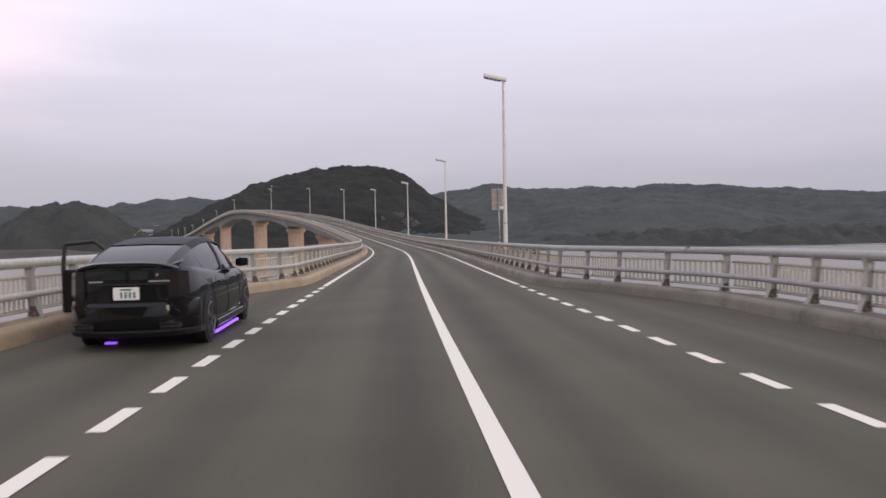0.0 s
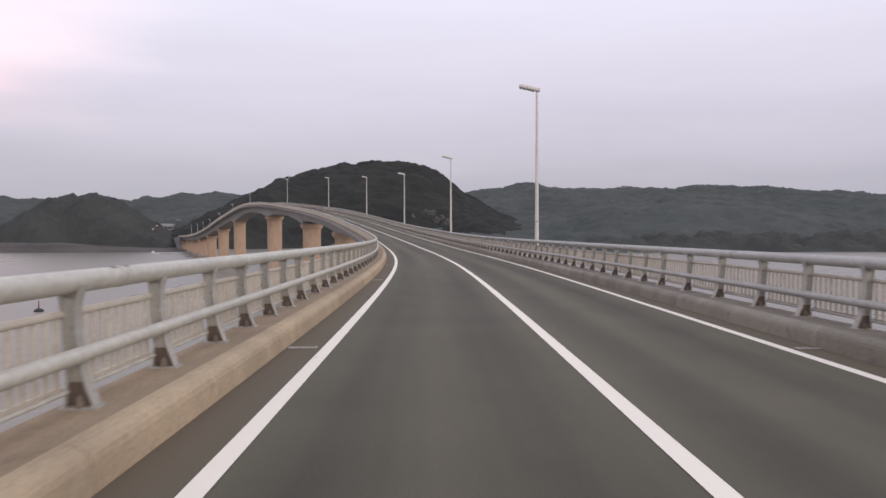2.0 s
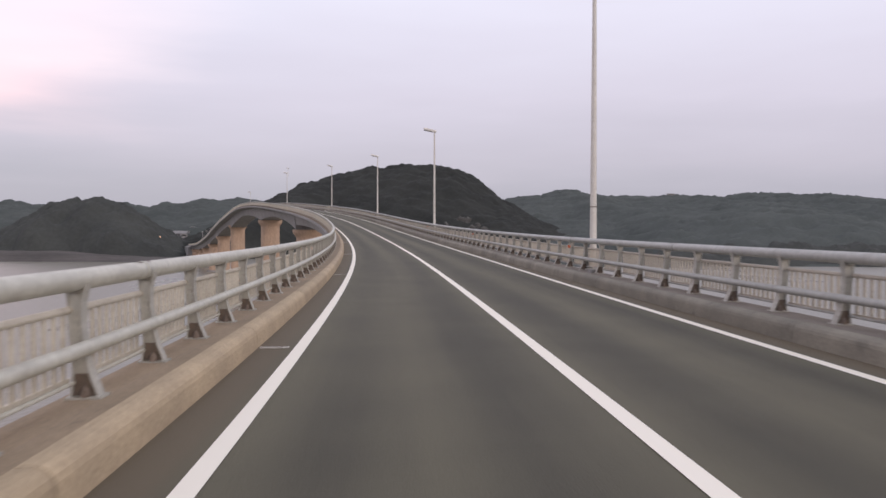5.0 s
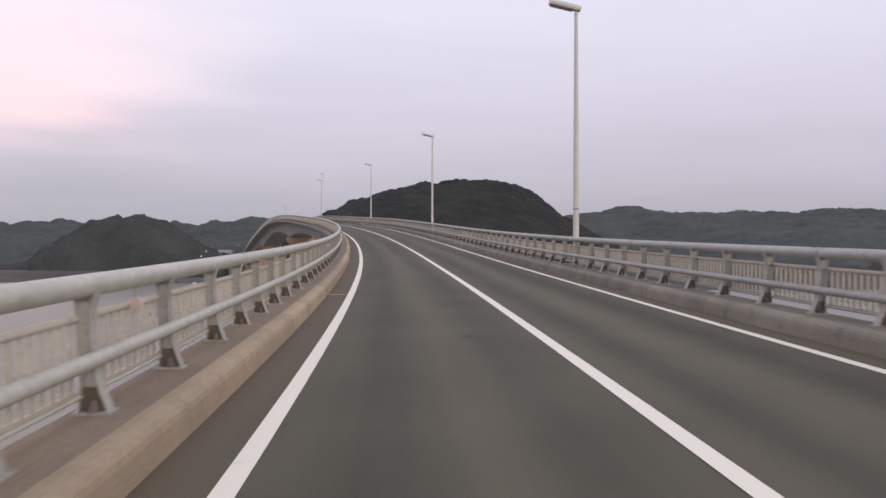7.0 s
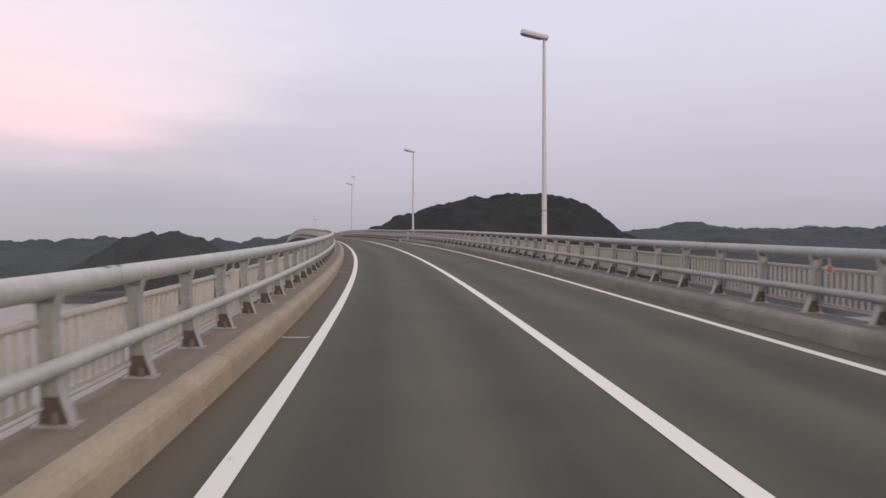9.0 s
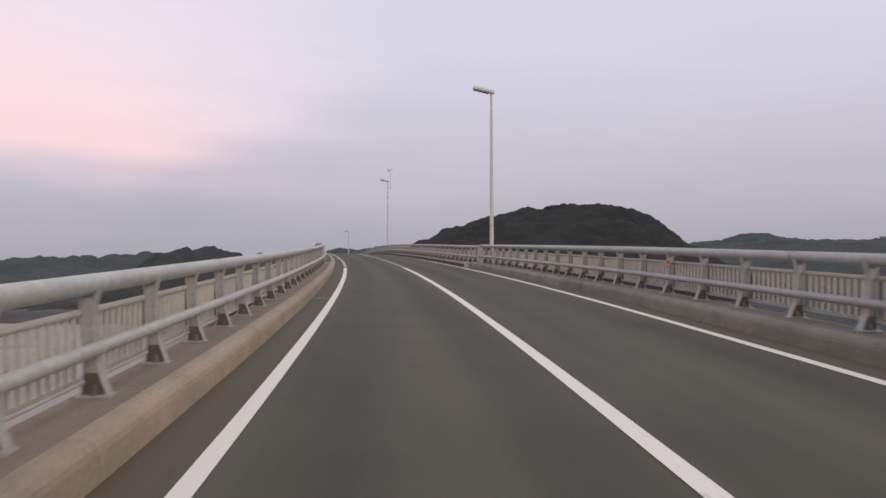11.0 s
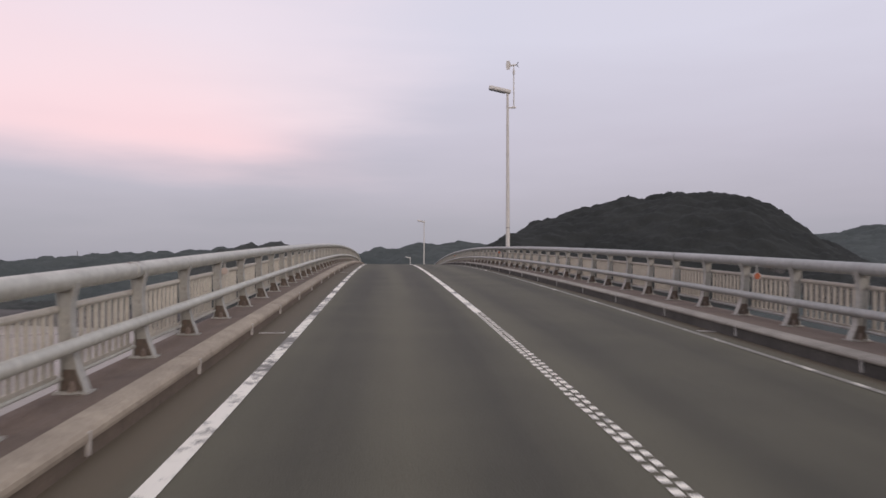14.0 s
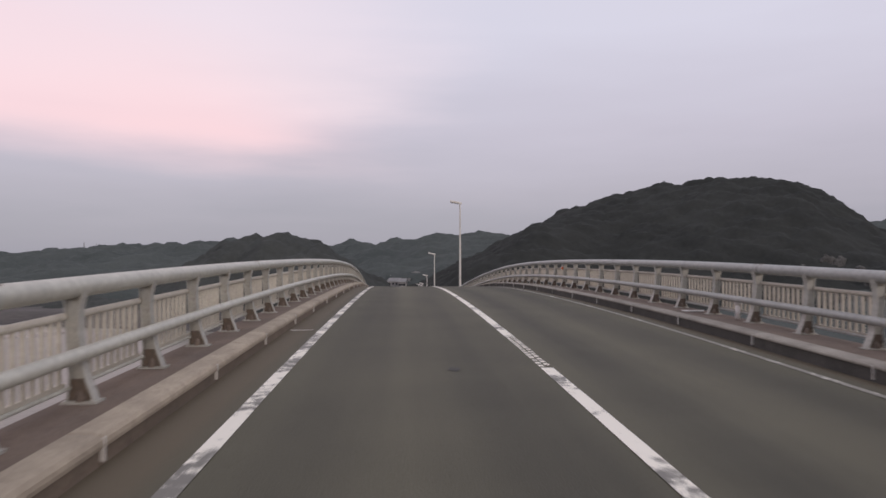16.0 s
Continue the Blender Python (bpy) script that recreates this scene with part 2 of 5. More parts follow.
def asphalt_material():
    """Worn asphalt: wheel paths run along the lanes, by UV = (offset, station) in metres."""
    m, nd, ln, bs = nodes("asphalt")
    uv = nd.new("ShaderNodeUVMap")
    uv.uv_map = "road"
    mp = nd.new("ShaderNodeMapping")
    mp.inputs["Scale"].default_value = (1.1, 0.035, 1)
    ln.new(uv.outputs[0], mp.inputs[0])
    streak = nd.new("ShaderNodeTexNoise")
    streak.inputs["Scale"].default_value = 1.0
    streak.inputs["Detail"].default_value = 5
    ln.new(mp.outputs[0], streak.inputs["Vector"])
    patch = nd.new("ShaderNodeTexNoise")
    patch.inputs["Scale"].default_value = 0.55
    patch.inputs["Detail"].default_value = 6
    ln.new(uv.outputs[0], patch.inputs["Vector"])
    grain = nd.new("ShaderNodeTexNoise")
    grain.inputs["Scale"].default_value = 55
    grain.inputs["Detail"].default_value = 4
    ln.new(uv.outputs[0], grain.inputs["Vector"])
    stone = nd.new("ShaderNodeTexVoronoi")
    stone.inputs["Scale"].default_value = 90
    ln.new(uv.outputs[0], stone.inputs["Vector"])
    sep = nd.new("ShaderNodeSeparateXYZ")
    ln.new(uv.outputs[0], sep.inputs[0])
    # polished wheel paths, four of them 1.5 m apart
    w = nd.new("ShaderNodeMath")
    w.operation = "MULTIPLY"
    w.inputs[1].default_value = 2 * math.pi / 1.5
    ln.new(sep.outputs[0], w.inputs[0])
    sn = nd.new("ShaderNodeMath")
    sn.operation = "COSINE"
    ln.new(w.outputs[0], sn.inputs[0])
    ma = nd.new("ShaderNodeMath")
    ma.operation = "MULTIPLY_ADD"
    ma.inputs[1].default_value = 0.15
    ln.new(sn.outputs[0], ma.inputs[0])
    ln.new(streak.outputs["Fac"], ma.inputs[2])
    mb = nd.new("ShaderNodeMath")
    mb.operation = "MULTIPLY_ADD"
    mb.inputs[1].default_value = 0.45
    ln.new(patch.outputs["Fac"], mb.inputs[0])
    ln.new(ma.outputs[0], mb.inputs[2])
    ramp = nd.new("ShaderNodeValToRGB")
    cr = ramp.color_ramp
    cr.elements[0].position, cr.elements[0].color = 0.45, (0.0478, 0.0436, 0.0285, 1)
    cr.elements[1].position, cr.elements[1].color = 0.98, (0.1000, 0.0912, 0.0595, 1)
    ln.new(mb.outputs[0], ramp.inputs[0])
    mg = nd.new("ShaderNodeMix")
    mg.data_type = "RGBA"
    mg.blend_type = "OVERLAY"
    mg.inputs[0].default_value = 0.5
    ln.new(ramp.outputs[0], mg.inputs[6])
    ln.new(grain.outputs["Fac"], mg.inputs[7])
    # gutters beside the edge lines: silt
    ab = nd.new("ShaderNodeMath")
    ab.operation = "ABSOLUTE"
    ln.new(sep.outputs[0], ab.inputs[0])
    gr = nd.new("ShaderNodeMapRange")
    gr.inputs[1].default_value, gr.inputs[2].default_value = 3.04, 3.25
    gr.inputs[4].default_value = 0.88
    ln.new(ab.outputs[0], gr.inputs[0])
    on = nd.new("ShaderNodeMapRange")
    on.inputs[1].default_value, on.inputs[2].default_value = -47.0, -38.0
    ln.new(sep.outputs[1], on.inputs[0])
    gx = nd.new("ShaderNodeMath")
    gx.operation = "MULTIPLY"
    ln.new(gr.outputs[0], gx.inputs[0])
    ln.new(on.outputs[0], gx.inputs[1])
    gm = nd.new("ShaderNodeMix")
    gm.data_type = "RGBA"
    ln.new(gx.outputs[0], gm.inputs[0])
    ln.new(mg.outputs[2], gm.inputs[6])
    gm.inputs[7].default_value = (0.115, 0.090, 0.057, 1)
    ln.new(gm.outputs[2], bs.inputs["Base Color"])
    bs.inputs["Roughness"].default_value = 0.82
    bp = nd.new("ShaderNodeBump")
    bp.inputs["Strength"].default_value = 0.35
    bp.inputs["Distance"].default_value = 0.008
    ln.new(stone.outputs["Distance"], bp.inputs["Height"])
    ln.new(bp.outputs[0], bs.inputs["Normal"])
    return m


def paint_material(name, wear, bare=(0.15, 0.143, 0.13)):
    """Road paint; wear lets the asphalt through in flakes and cross grooves."""
    m, nd, ln, bs = nodes(name)
    uv = nd.new("ShaderNodeUVMap")
    uv.uv_map = "road"
    n = nd.new("ShaderNodeTexNoise")
    n.inputs["Scale"].default_value = 7
    n.inputs["Detail"].default_value = 6
    n.inputs["Roughness"].default_value = 0.7
    ln.new(uv.outputs[0], n.inputs["Vector"])
    mp = nd.new("ShaderNodeMapping")
    mp.inputs["Scale"].default_value = (0.3, 1.0, 1)
    ln.new(uv.outputs[0], mp.inputs[0])
    b = nd.new("ShaderNodeTexNoise")
    b.inputs["Scale"].default_value = 0.9
    b.inputs["Detail"].default_value = 4
    ln.new(mp.outputs[0], b.inputs["Vector"])
    a = nd.new("ShaderNodeMath")
    a.operation = "MULTIPLY_ADD"
    a.inputs[1].default_value = 0.9
    ln.new(n.outputs["Fac"], a.inputs[0])
    ln.new(b.outputs["Fac"], a.inputs[2])
    r = nd.new("ShaderNodeMapRange")
    r.inputs[1].default_value, r.inputs[2].default_value = 1.20 - wear, 1.30 - wear
    ln.new(a.outputs[0], r.inputs[0])
    mx = nd.new("ShaderNodeMix")
    mx.data_type = "RGBA"
    ln.new(r.outputs[0], mx.inputs[0])
    mx.inputs[6].default_value = (0.82, 0.775, 0.675, 1)
    mx.inputs[7].default_value = (*bare, 1)
    ln.new(mx.outputs[2], bs.inputs["Base Color"])
    bs.inputs["Roughness"].default_value = 0.6
    return m


def water_material():
    m, nd, ln, bs = nodes("sea_water")
    tc = nd.new("ShaderNodeTexCoord")
    mp = nd.new("ShaderNodeMapping")
    mp.inputs["Scale"].default_value = (0.9, 0.35, 1)
    ln.new(tc.outputs["Object"], mp.inputs[0])
    n1 = nd.new("ShaderNodeTexNoise")
    n1.inputs["Scale"].default_value = 0.9
    n1.inputs["Detail"].default_value = 6
    ln.new(mp.outputs[0], n1.inputs["Vector"])
    n2 = nd.new("ShaderNodeTexNoise")
    n2.inputs["Scale"].default_value = 0.02
    n2.inputs["Detail"].default_value = 4
    ln.new(mp.outputs[0], n2.inputs["Vector"])
    rr = nd.new("ShaderNodeMapRange")
    rr.inputs[3].default_value, rr.inputs[4].default_value = 0.20, 0.38
    ln.new(n2.outputs["Fac"], rr.inputs[0])
    ln.new(rr.outputs[0], bs.inputs["Roughness"])
    bs.inputs["Base Color"].default_value = (0.19, 0.180, 0.148, 1)
    bs.inputs["IOR"].default_value = 1.33
    bp = nd.new("ShaderNodeBump")
    bp.inputs["Strength"].default_value = 0.55
    bp.inputs["Distance"].default_value = 0.35
    ln.new(n1.outputs["Fac"], bp.inputs["Height"])
    ln.new(bp.outputs[0], bs.inputs["Normal"])
    return m


def woods_material(name, dark, light, scale):
    m, nd, ln, bs = nodes(name)
    tc = nd.new("ShaderNodeTexCoord")
    n1 = nd.new("ShaderNodeTexNoise")
    n1.inputs["Scale"].default_value = scale
    n1.inputs["Detail"].default_value = 3
    n2 = nd.new("ShaderNodeTexNoise")
    n2.inputs["Scale"].default_value = 0.45
    n2.inputs["Detail"].default_value = 6
    for n in (n1, n2):
        ln.new(tc.outputs["Object"], n.inputs["Vector"])
    a = nd.new("ShaderNodeMath")
    a.operation = "MULTIPLY_ADD"
    a.inputs[1].default_value = 0.6
    ln.new(n2.outputs["Fac"], a.inputs[0])
    ln.new(n1.outputs["Fac"], a.inputs[2])
    r = nd.new("ShaderNodeMapRange")
    r.inputs[1].default_value, r.inputs[2].default_value = 0.55, 1.05
    ln.new(a.outputs[0], r.inputs[0])
    mx = nd.new("ShaderNodeMix")
    mx.data_type = "RGBA"
    ln.new(r.outputs[0], mx.inputs[0])
    mx.inputs[6].default_value, mx.inputs[7].default_value = (*dark, 1), (*light, 1)
    ln.new(mx.outputs[2], bs.inputs["Base Color"])
    bs.inputs["Roughness"].default_value = 0.95
    bs.inputs["Specular IOR Level"].default_value = 0.15
    return m


ASPHALT = asphalt_material()
PAINT = paint_material("road_paint_fresh", 0.0)
PAINT_BAR = paint_material("road_paint_flakes", 0.12, (0.17, 0.16, 0.14))
PAINT_OLD = paint_material("road_paint_worn", 0.20, (0.17, 0.16, 0.14))
PAINT_FADED = paint_material("road_paint_faded", 0.29, (0.17, 0.16, 0.14))
WATER = water_material()
# right kerb face past the joint: grime, plus its shade in the colour
KERB_D = surface("stained_shaded_kerb_concrete", (0.060, 0.056, 0.050), (0.095, 0.088, 0.078), 0.9, scale=1.6, fine=30, bump=0.3,
                 stain=(0.03, 0.028, 0.025), amount=0.6, spread=0.2)
KERB_B = surface("brown_kerb_concrete", (0.17, 0.13, 0.095), (0.125, 0.098, 0.072), 0.9, scale=1.6, fine=30, bump=0.3,
                 stain=(0.07, 0.055, 0.04), amount=0.6, spread=0.15)
KERB_C = surface("weathered_coping", (0.33, 0.30, 0.255), (0.22, 0.20, 0.17), 0.85, scale=1.5, fine=30, bump=0.3,
                 stain=(0.11, 0.095, 0.08), amount=0.6, spread=0.12)
COPE_L = surface("blotched_coping", (0.41, 0.345, 0.262), (0.29, 0.242, 0.185), 0.85, scale=1.8, fine=30, bump=0.3,
                 stain=(0.17, 0.14, 0.11), amount=0.6, spread=0.10)
KERB_G = surface("grimy_kerb_concrete", (0.255, 0.236, 0.190), (0.168, 0.156, 0.128), 0.85, scale=1.1, fine=30, bump=0.3,
                 stain=(0.075, 0.068, 0.060), amount=0.65, spread=0.12)
KERB = surface("kerb_concrete", (0.41, 0.322, 0.218), (0.315, 0.248, 0.172), 0.85, scale=1.3, fine=30, bump=0.3,
               stain=(0.14, 0.115, 0.09), amount=0.3, spread=0.10)
WALK = surface("walkway_concrete", (0.270, 0.213, 0.155), (0.200, 0.160, 0.118), 0.9, scale=0.9, fine=25, bump=0.3,
               stain=(0.11, 0.09, 0.07), amount=0.45)
WALKG = surface("grey_walkway_concrete", (0.200, 0.172, 0.143), (0.135, 0.117, 0.098), 0.9, scale=0.9, fine=25, bump=0.3,
                stain=(0.07, 0.065, 0.058), amount=0.5)
WALKB = surface("brown_walkway_concrete", (0.178, 0.132, 0.100), (0.122, 0.092, 0.071), 0.9, scale=1.2, fine=25, bump=0.3,
                stain=(0.07, 0.052, 0.042), amount=0.5)
ENDCAP = surface("pale_joint_plate", (0.56, 0.53, 0.49), (0.46, 0.44, 0.41), 0.6, scale=4, fine=30, bump=0.1,
                 stain=(0.22, 0.19, 0.16), amount=0.5)
CONCRETE = surface("bridge_concrete", (0.32, 0.312, 0.30), (0.26, 0.252, 0.243), 0.85, scale=0.25, fine=6, bump=0.2,
                   stain=(0.16, 0.15, 0.14), amount=0.45, stretch=(1, 1, 0.4))
PIERC = surface("pier_concrete", (0.52, 0.365, 0.26), (0.43, 0.31, 0.225), 0.85, scale=0.3, fine=5, bump=0.2,
                stain=(0.20, 0.16, 0.13), amount=0.4, stretch=(1, 1, 0.25))


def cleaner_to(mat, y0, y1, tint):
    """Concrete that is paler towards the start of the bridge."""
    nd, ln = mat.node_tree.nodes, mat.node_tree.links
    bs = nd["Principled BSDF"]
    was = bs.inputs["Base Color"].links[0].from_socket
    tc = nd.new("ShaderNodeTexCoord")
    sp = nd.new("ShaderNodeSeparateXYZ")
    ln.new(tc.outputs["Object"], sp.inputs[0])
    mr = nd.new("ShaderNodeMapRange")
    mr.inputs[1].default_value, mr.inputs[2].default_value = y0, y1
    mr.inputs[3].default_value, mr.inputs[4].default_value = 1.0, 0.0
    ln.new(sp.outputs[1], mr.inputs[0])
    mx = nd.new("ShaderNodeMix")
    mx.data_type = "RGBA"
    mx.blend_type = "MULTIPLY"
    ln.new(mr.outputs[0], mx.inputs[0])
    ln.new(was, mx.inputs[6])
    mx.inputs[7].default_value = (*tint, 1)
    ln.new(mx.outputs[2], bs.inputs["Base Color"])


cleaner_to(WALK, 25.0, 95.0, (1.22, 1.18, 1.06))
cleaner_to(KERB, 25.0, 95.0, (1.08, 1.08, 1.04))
# cream rail paint greyed down: shade of the right side is in its colour
RAIL_SHADED = surface("shaded_rail_paint", (0.385, 0.388, 0.365), (0.32, 0.322, 0.303), 0.45, scale=1.5, fine=14, bump=0.05,
                stain=(0.24, 0.21, 0.18), amount=0.5, spread=0.06)
RAILP = surface("rail_paint", (0.535, 0.525, 0.455), (0.455, 0.447, 0.388), 0.42, scale=1.5, fine=14, bump=0.05,
                stain=(0.30, 0.27, 0.23), amount=0.45, spread=0.06)
FOOTP = surface("dirty_base_plate", (0.19, 0.15, 0.12), (0.13, 0.10, 0.08), 0.8, scale=6, fine=40, bump=0.15,
                stain=(0.10, 0.07, 0.045), amount=0.8, spread=0.2)
SADDLEP = surface("cradle_paint", (0.33, 0.315, 0.275), (0.24, 0.225, 0.195), 0.6, scale=6, fine=40, bump=0.1,
                  stain=(0.12, 0.085, 0.06), amount=0.7, spread=0.15)
POSTP = surface("post_paint", (0.43, 0.42, 0.375), (0.33, 0.32, 0.285), 0.5, scale=5, fine=40, bump=0.08,
                stain=(0.15, 0.12, 0.095), amount=0.6, spread=0.10)
PANELP = surface("panel_paint", (0.57, 0.522, 0.43), (0.49, 0.45, 0.372), 0.5, scale=3, fine=30, bump=0.05,
                 stain=(0.28, 0.23, 0.19), amount=0.45, spread=0.07)
LAMPP = surface("lamp_paint", (0.69, 0.655, 0.60), (0.61, 0.578, 0.53), 0.4, scale=1.2, fine=20, bump=0.04,
                stain=(0.36, 0.31, 0.26), amount=0.4, spread=0.05)
STEEL = surface("galvanised_steel", (0.34, 0.34, 0.34), (0.25, 0.25, 0.25), 0.45, metal=0.8, scale=8, fine=60, bump=0.1)
COMB = surface("worn_comb_steel", (0.075, 0.07, 0.06), (0.05, 0.047, 0.042), 0.6, metal=0.3, scale=12, fine=60)
RUBBER = surface("joint_rubber", (0.036, 0.034, 0.030), (0.055, 0.052, 0.045), 0.8, scale=5, fine=50)
RUSTY = surface("rusty_steel", (0.110, 0.091, 0.075), (0.155, 0.115, 0.088), 0.8, scale=20, fine=90)
DARK = plain("dark_underside", (0.03, 0.03, 0.032), 0.6)
GLASSP = plain("lamp_cover", (0.16, 0.16, 0.17), 0.15)
ORANGE = plain("orange_reflector", (0.48, 0.12, 0.045), 0.25)
PALE = plain("pale_reflector", (0.54, 0.44, 0.375), 0.3)
SIGNB = surface("sign_back_aluminium", (0.37, 0.305, 0.255), (0.31, 0.255, 0.215), 0.5, metal=0.1, scale=2, fine=30, bump=0.03)
MASTRED = plain("red_mast_paint", (0.20, 0.035, 0.03), 0.5)
WHITE = surface("white_paint", (0.78, 0.76, 0.74), (0.70, 0.68, 0.66), 0.5, scale=3, fine=40, bump=0.03)
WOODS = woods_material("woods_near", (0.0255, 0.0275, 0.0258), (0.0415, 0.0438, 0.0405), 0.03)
# distance haze is mixed into these two greens: paler, the far one bluer
WOODS_MID = woods_material("woods_mid_hazed", (0.043, 0.046, 0.0435), (0.070, 0.0745, 0.0695), 0.03)
WOODS_FAR = woods_material("woods_far_hazed", (0.060, 0.0695, 0.0665), (0.088, 0.0985, 0.0935), 0.012)
PAINT_FAINT = paint_material("road_paint_faint", 0.43, (0.24, 0.225, 0.19))
ROCK = surface("cliff_rock", (0.115, 0.111, 0.105), (0.06, 0.059, 0.055), 0.95, scale=0.2, fine=1.5, bump=0.6,
               stain=(0.06, 0.065, 0.05), amount=0.7)
SAND = surface("shore_rock_and_sand", (0.105, 0.094, 0.087), (0.052, 0.048, 0.045), 0.95, scale=0.06, fine=0.5, bump=0.3, stretch=(0.35, 1, 2.5))


# ---------------------------------------------------------------- mesh helpers
def keep_edges(bm, angle=0.6):
    for e in bm.edges:
        e.smooth = e.is_manifold and e.calc_face_angle(0) < angle


def part(name, bm, mat, parent=None, label="", m=None, smooth=False):
    """Links a bmesh as one mesh object, under a thing or a part where given."""
    if smooth:
        keep_edges(bm)
    me = bpy.data.meshes.new(name)
    bm.to_mesh(me)
    bm.free()
    return share(name, me, mat, parent, label, m, smooth)


def share(name, me, mat, parent=None, label="", m=None, smooth=False):
    if mat and not me.materials:
        me.materials.append(mat)
    if smooth:
        for p in me.polygons:
            p.use_smooth = True
    ob = new(name, me)
    if parent is not None:
        ob.parent = parent
    if m is not None:
        ob.matrix_basis = m
    if label:
        tagged(ob, label)
    return ob


def mesh_of(name, bm, mat, smooth=False):
    me = bpy.data.meshes.new(name)
    bm.to_mesh(me)
    bm.free()
    me.materials.append(mat)
    if smooth:
        for p in me.polygons:
            p.use_smooth = True
    return me


def box(bm, x0, x1, y0, y1, z0, z1, m=None, bevel=0.0):
    r = bmesh.ops.create_cube(bm, size=1.0)
    vs = r["verts"]
    for v in vs:
        v.co = Vector(((x0 + x1) / 2 + v.co.x * (x1 - x0), (y0 + y1) / 2 + v.co.y * (y1 - y0), (z0 + z1) / 2 + v.co.z * (z1 - z0)))
    if bevel:
        es = list({e for v in vs for e in v.link_edges})
        r = bmesh.ops.bevel(bm, geom=es, offset=bevel, segments=1, affect="EDGES")
        vs = list({v for f in r["faces"] for v in f.verts} | {v for v in vs if v.is_valid})
    if m is not None:
        bmesh.ops.transform(bm, matrix=m, verts=vs)
    return vs


def tube(bm, a, b, r0, r1=None, seg=10, caps=True):
    a, b = Vector(a), Vector(b)
    r1 = r0 if r1 is None else r1
    q = (b - a).to_track_quat("Z", "Y").to_matrix()
    rings = []
    for p, r in ((a, r0), (b, r1)):
        rings.append([bm.verts.new(p + q @ Vector((r * math.cos(2 * math.pi * i / seg), r * math.sin(2 * math.pi * i / seg), 0))) for i in range(seg)])
    for i in range(seg):
        bm.faces.new((rings[0][i], rings[0][(i + 1) % seg], rings[1][(i + 1) % seg], rings[1][i]))
    if caps:
        bm.faces.new(rings[0][::-1])
        bm.faces.new(rings[1])


def loft(bm, rings, closed=True, caps=True):
    """Rings of equal length, joined in turn."""
    vr = [[bm.verts.new(p) for p in r] for r in rings]
    n = len(vr[0])
    for a, b in zip(vr[:-1], vr[1:]):
        for i in range(n if closed else n - 1):
            j = (i + 1) % n
            bm.faces.new((a[i], a[j], b[j], b[i]))
    if caps and closed:
        bm.faces.new(vr[0][::-1])
        bm.faces.new(vr[-1])
    bmesh.ops.recalc_face_normals(bm, faces=bm.faces)


def sweep(name, stations, profile, mat, parent=None, label="", closed=False, smooth=False, uv=False):
    """Carries a profile along the road: profile(s) gives (offset, height) points."""
    verts, faces, uvs = [], [], []
    n = None
    for s in stations:
        pts = profile(s)
        n = len(pts)
        for o, h in pts:
            verts.append(rp(s, o, h))
            uvs.append((o, s))
    for k in range(len(stations) - 1):
        for i in range(n if closed else n - 1):
            j = (i + 1) % n
            faces.append((k * n + i, k * n + j, (k + 1) * n + j, (k + 1) * n + i))
    if closed:
        faces.append(tuple(range(n)))
        faces.append(tuple(len(verts) - 1 - i for i in range(n)))
    me = bpy.data.meshes.new(name)
    me.from_pydata(verts, [], faces)
    if uv:
        layer = me.uv_layers.new(name="road")
        for lp in me.loops:
            layer.data[lp.index].uv = uvs[lp.vertex_index]
    me.update()
    if not closed:
        b = bmesh.new()
        b.from_mesh(me)
        bmesh.ops.recalc_face_normals(b, faces=b.faces)
        if sum(f.normal.z * f.calc_area() for f in b.faces) < 0:
            bmesh.ops.reverse_faces(b, faces=b.faces)
        b.to_mesh(me)
        b.free()
    return share(name, me, mat, parent, label, None, smooth)


def span(a, b, step):
    n = max(1, int(math.ceil((b - a) / step)))
    return [a + (b - a) * i / n for i in range(n + 1)]


FAR_END = 600.0
START = -95.0

# ---------------------------------------------------------------- sea
bm = bmesh.new()
bmesh.ops.create_grid(bm, x_segments=40, y_segments=40, size=4800)
sea = part("water", bm, WATER, m=Matrix.Translation((0, 0, SEA)))
tagged(sea, "calm grey sea water under an overcast evening sky", "water", kind="structure")

# ---------------------------------------------------------------- carriageway
road = sweep("road", span(START, FAR_END, 2.5),
             lambda s: [(kerb_l(s) - 0.05, 0), (-3.1, 0), (-1.5, 0), (0, 0), (1.5, 0), (3.1, 0), (kerb_r(s) + 0.05, 0)], ASPHALT, uv=True)
tagged(road, "worn grey-brown two-lane asphalt bridge carriageway", "road", kind="structure")


def line(name, a, b, o, w, mat, label, parent=None):
    ob = sweep(name, span(a, b, 2.0), lambda s: [(o - w / 2, 0.006), (o + w / 2, 0.006)], mat, parent, uv=True)
    if not parent:
        tagged(ob, label, "road marking", kind="structure")
    return ob


line("centre_line", START, JOINT - 0.42, 0.0, 0.165, PAINT, "solid white painted centre line on asphalt")
edge_l = line("edge_line", -41.3, JOINT - 0.44, -3.0, 0.155, PAINT, "solid white painted edge line beside the kerb")
edge_r = line("edge_line", -41.5, JOINT - 0.44, 2.97, 0.15, PAINT, "solid white painted edge line beside the kerb")
for k in range(30):
    s = -42.7 - 1.53 * k
    line("dash", s, s + 0.86, -3.0, 0.155, PAINT, "", edge_l)
    line("dash", s - 0.42, s + 0.42, 2.95, 0.15, PAINT, "", edge_r)
worn = line("worn_centre_line", 223.3, 255.9, 0.0, 0.15, PAINT_OLD, "worn flaking white centre line on old asphalt")
line("stretch", 259.1, FAR_END, 0.0, 0.15, PAINT_OLD, "", worn)
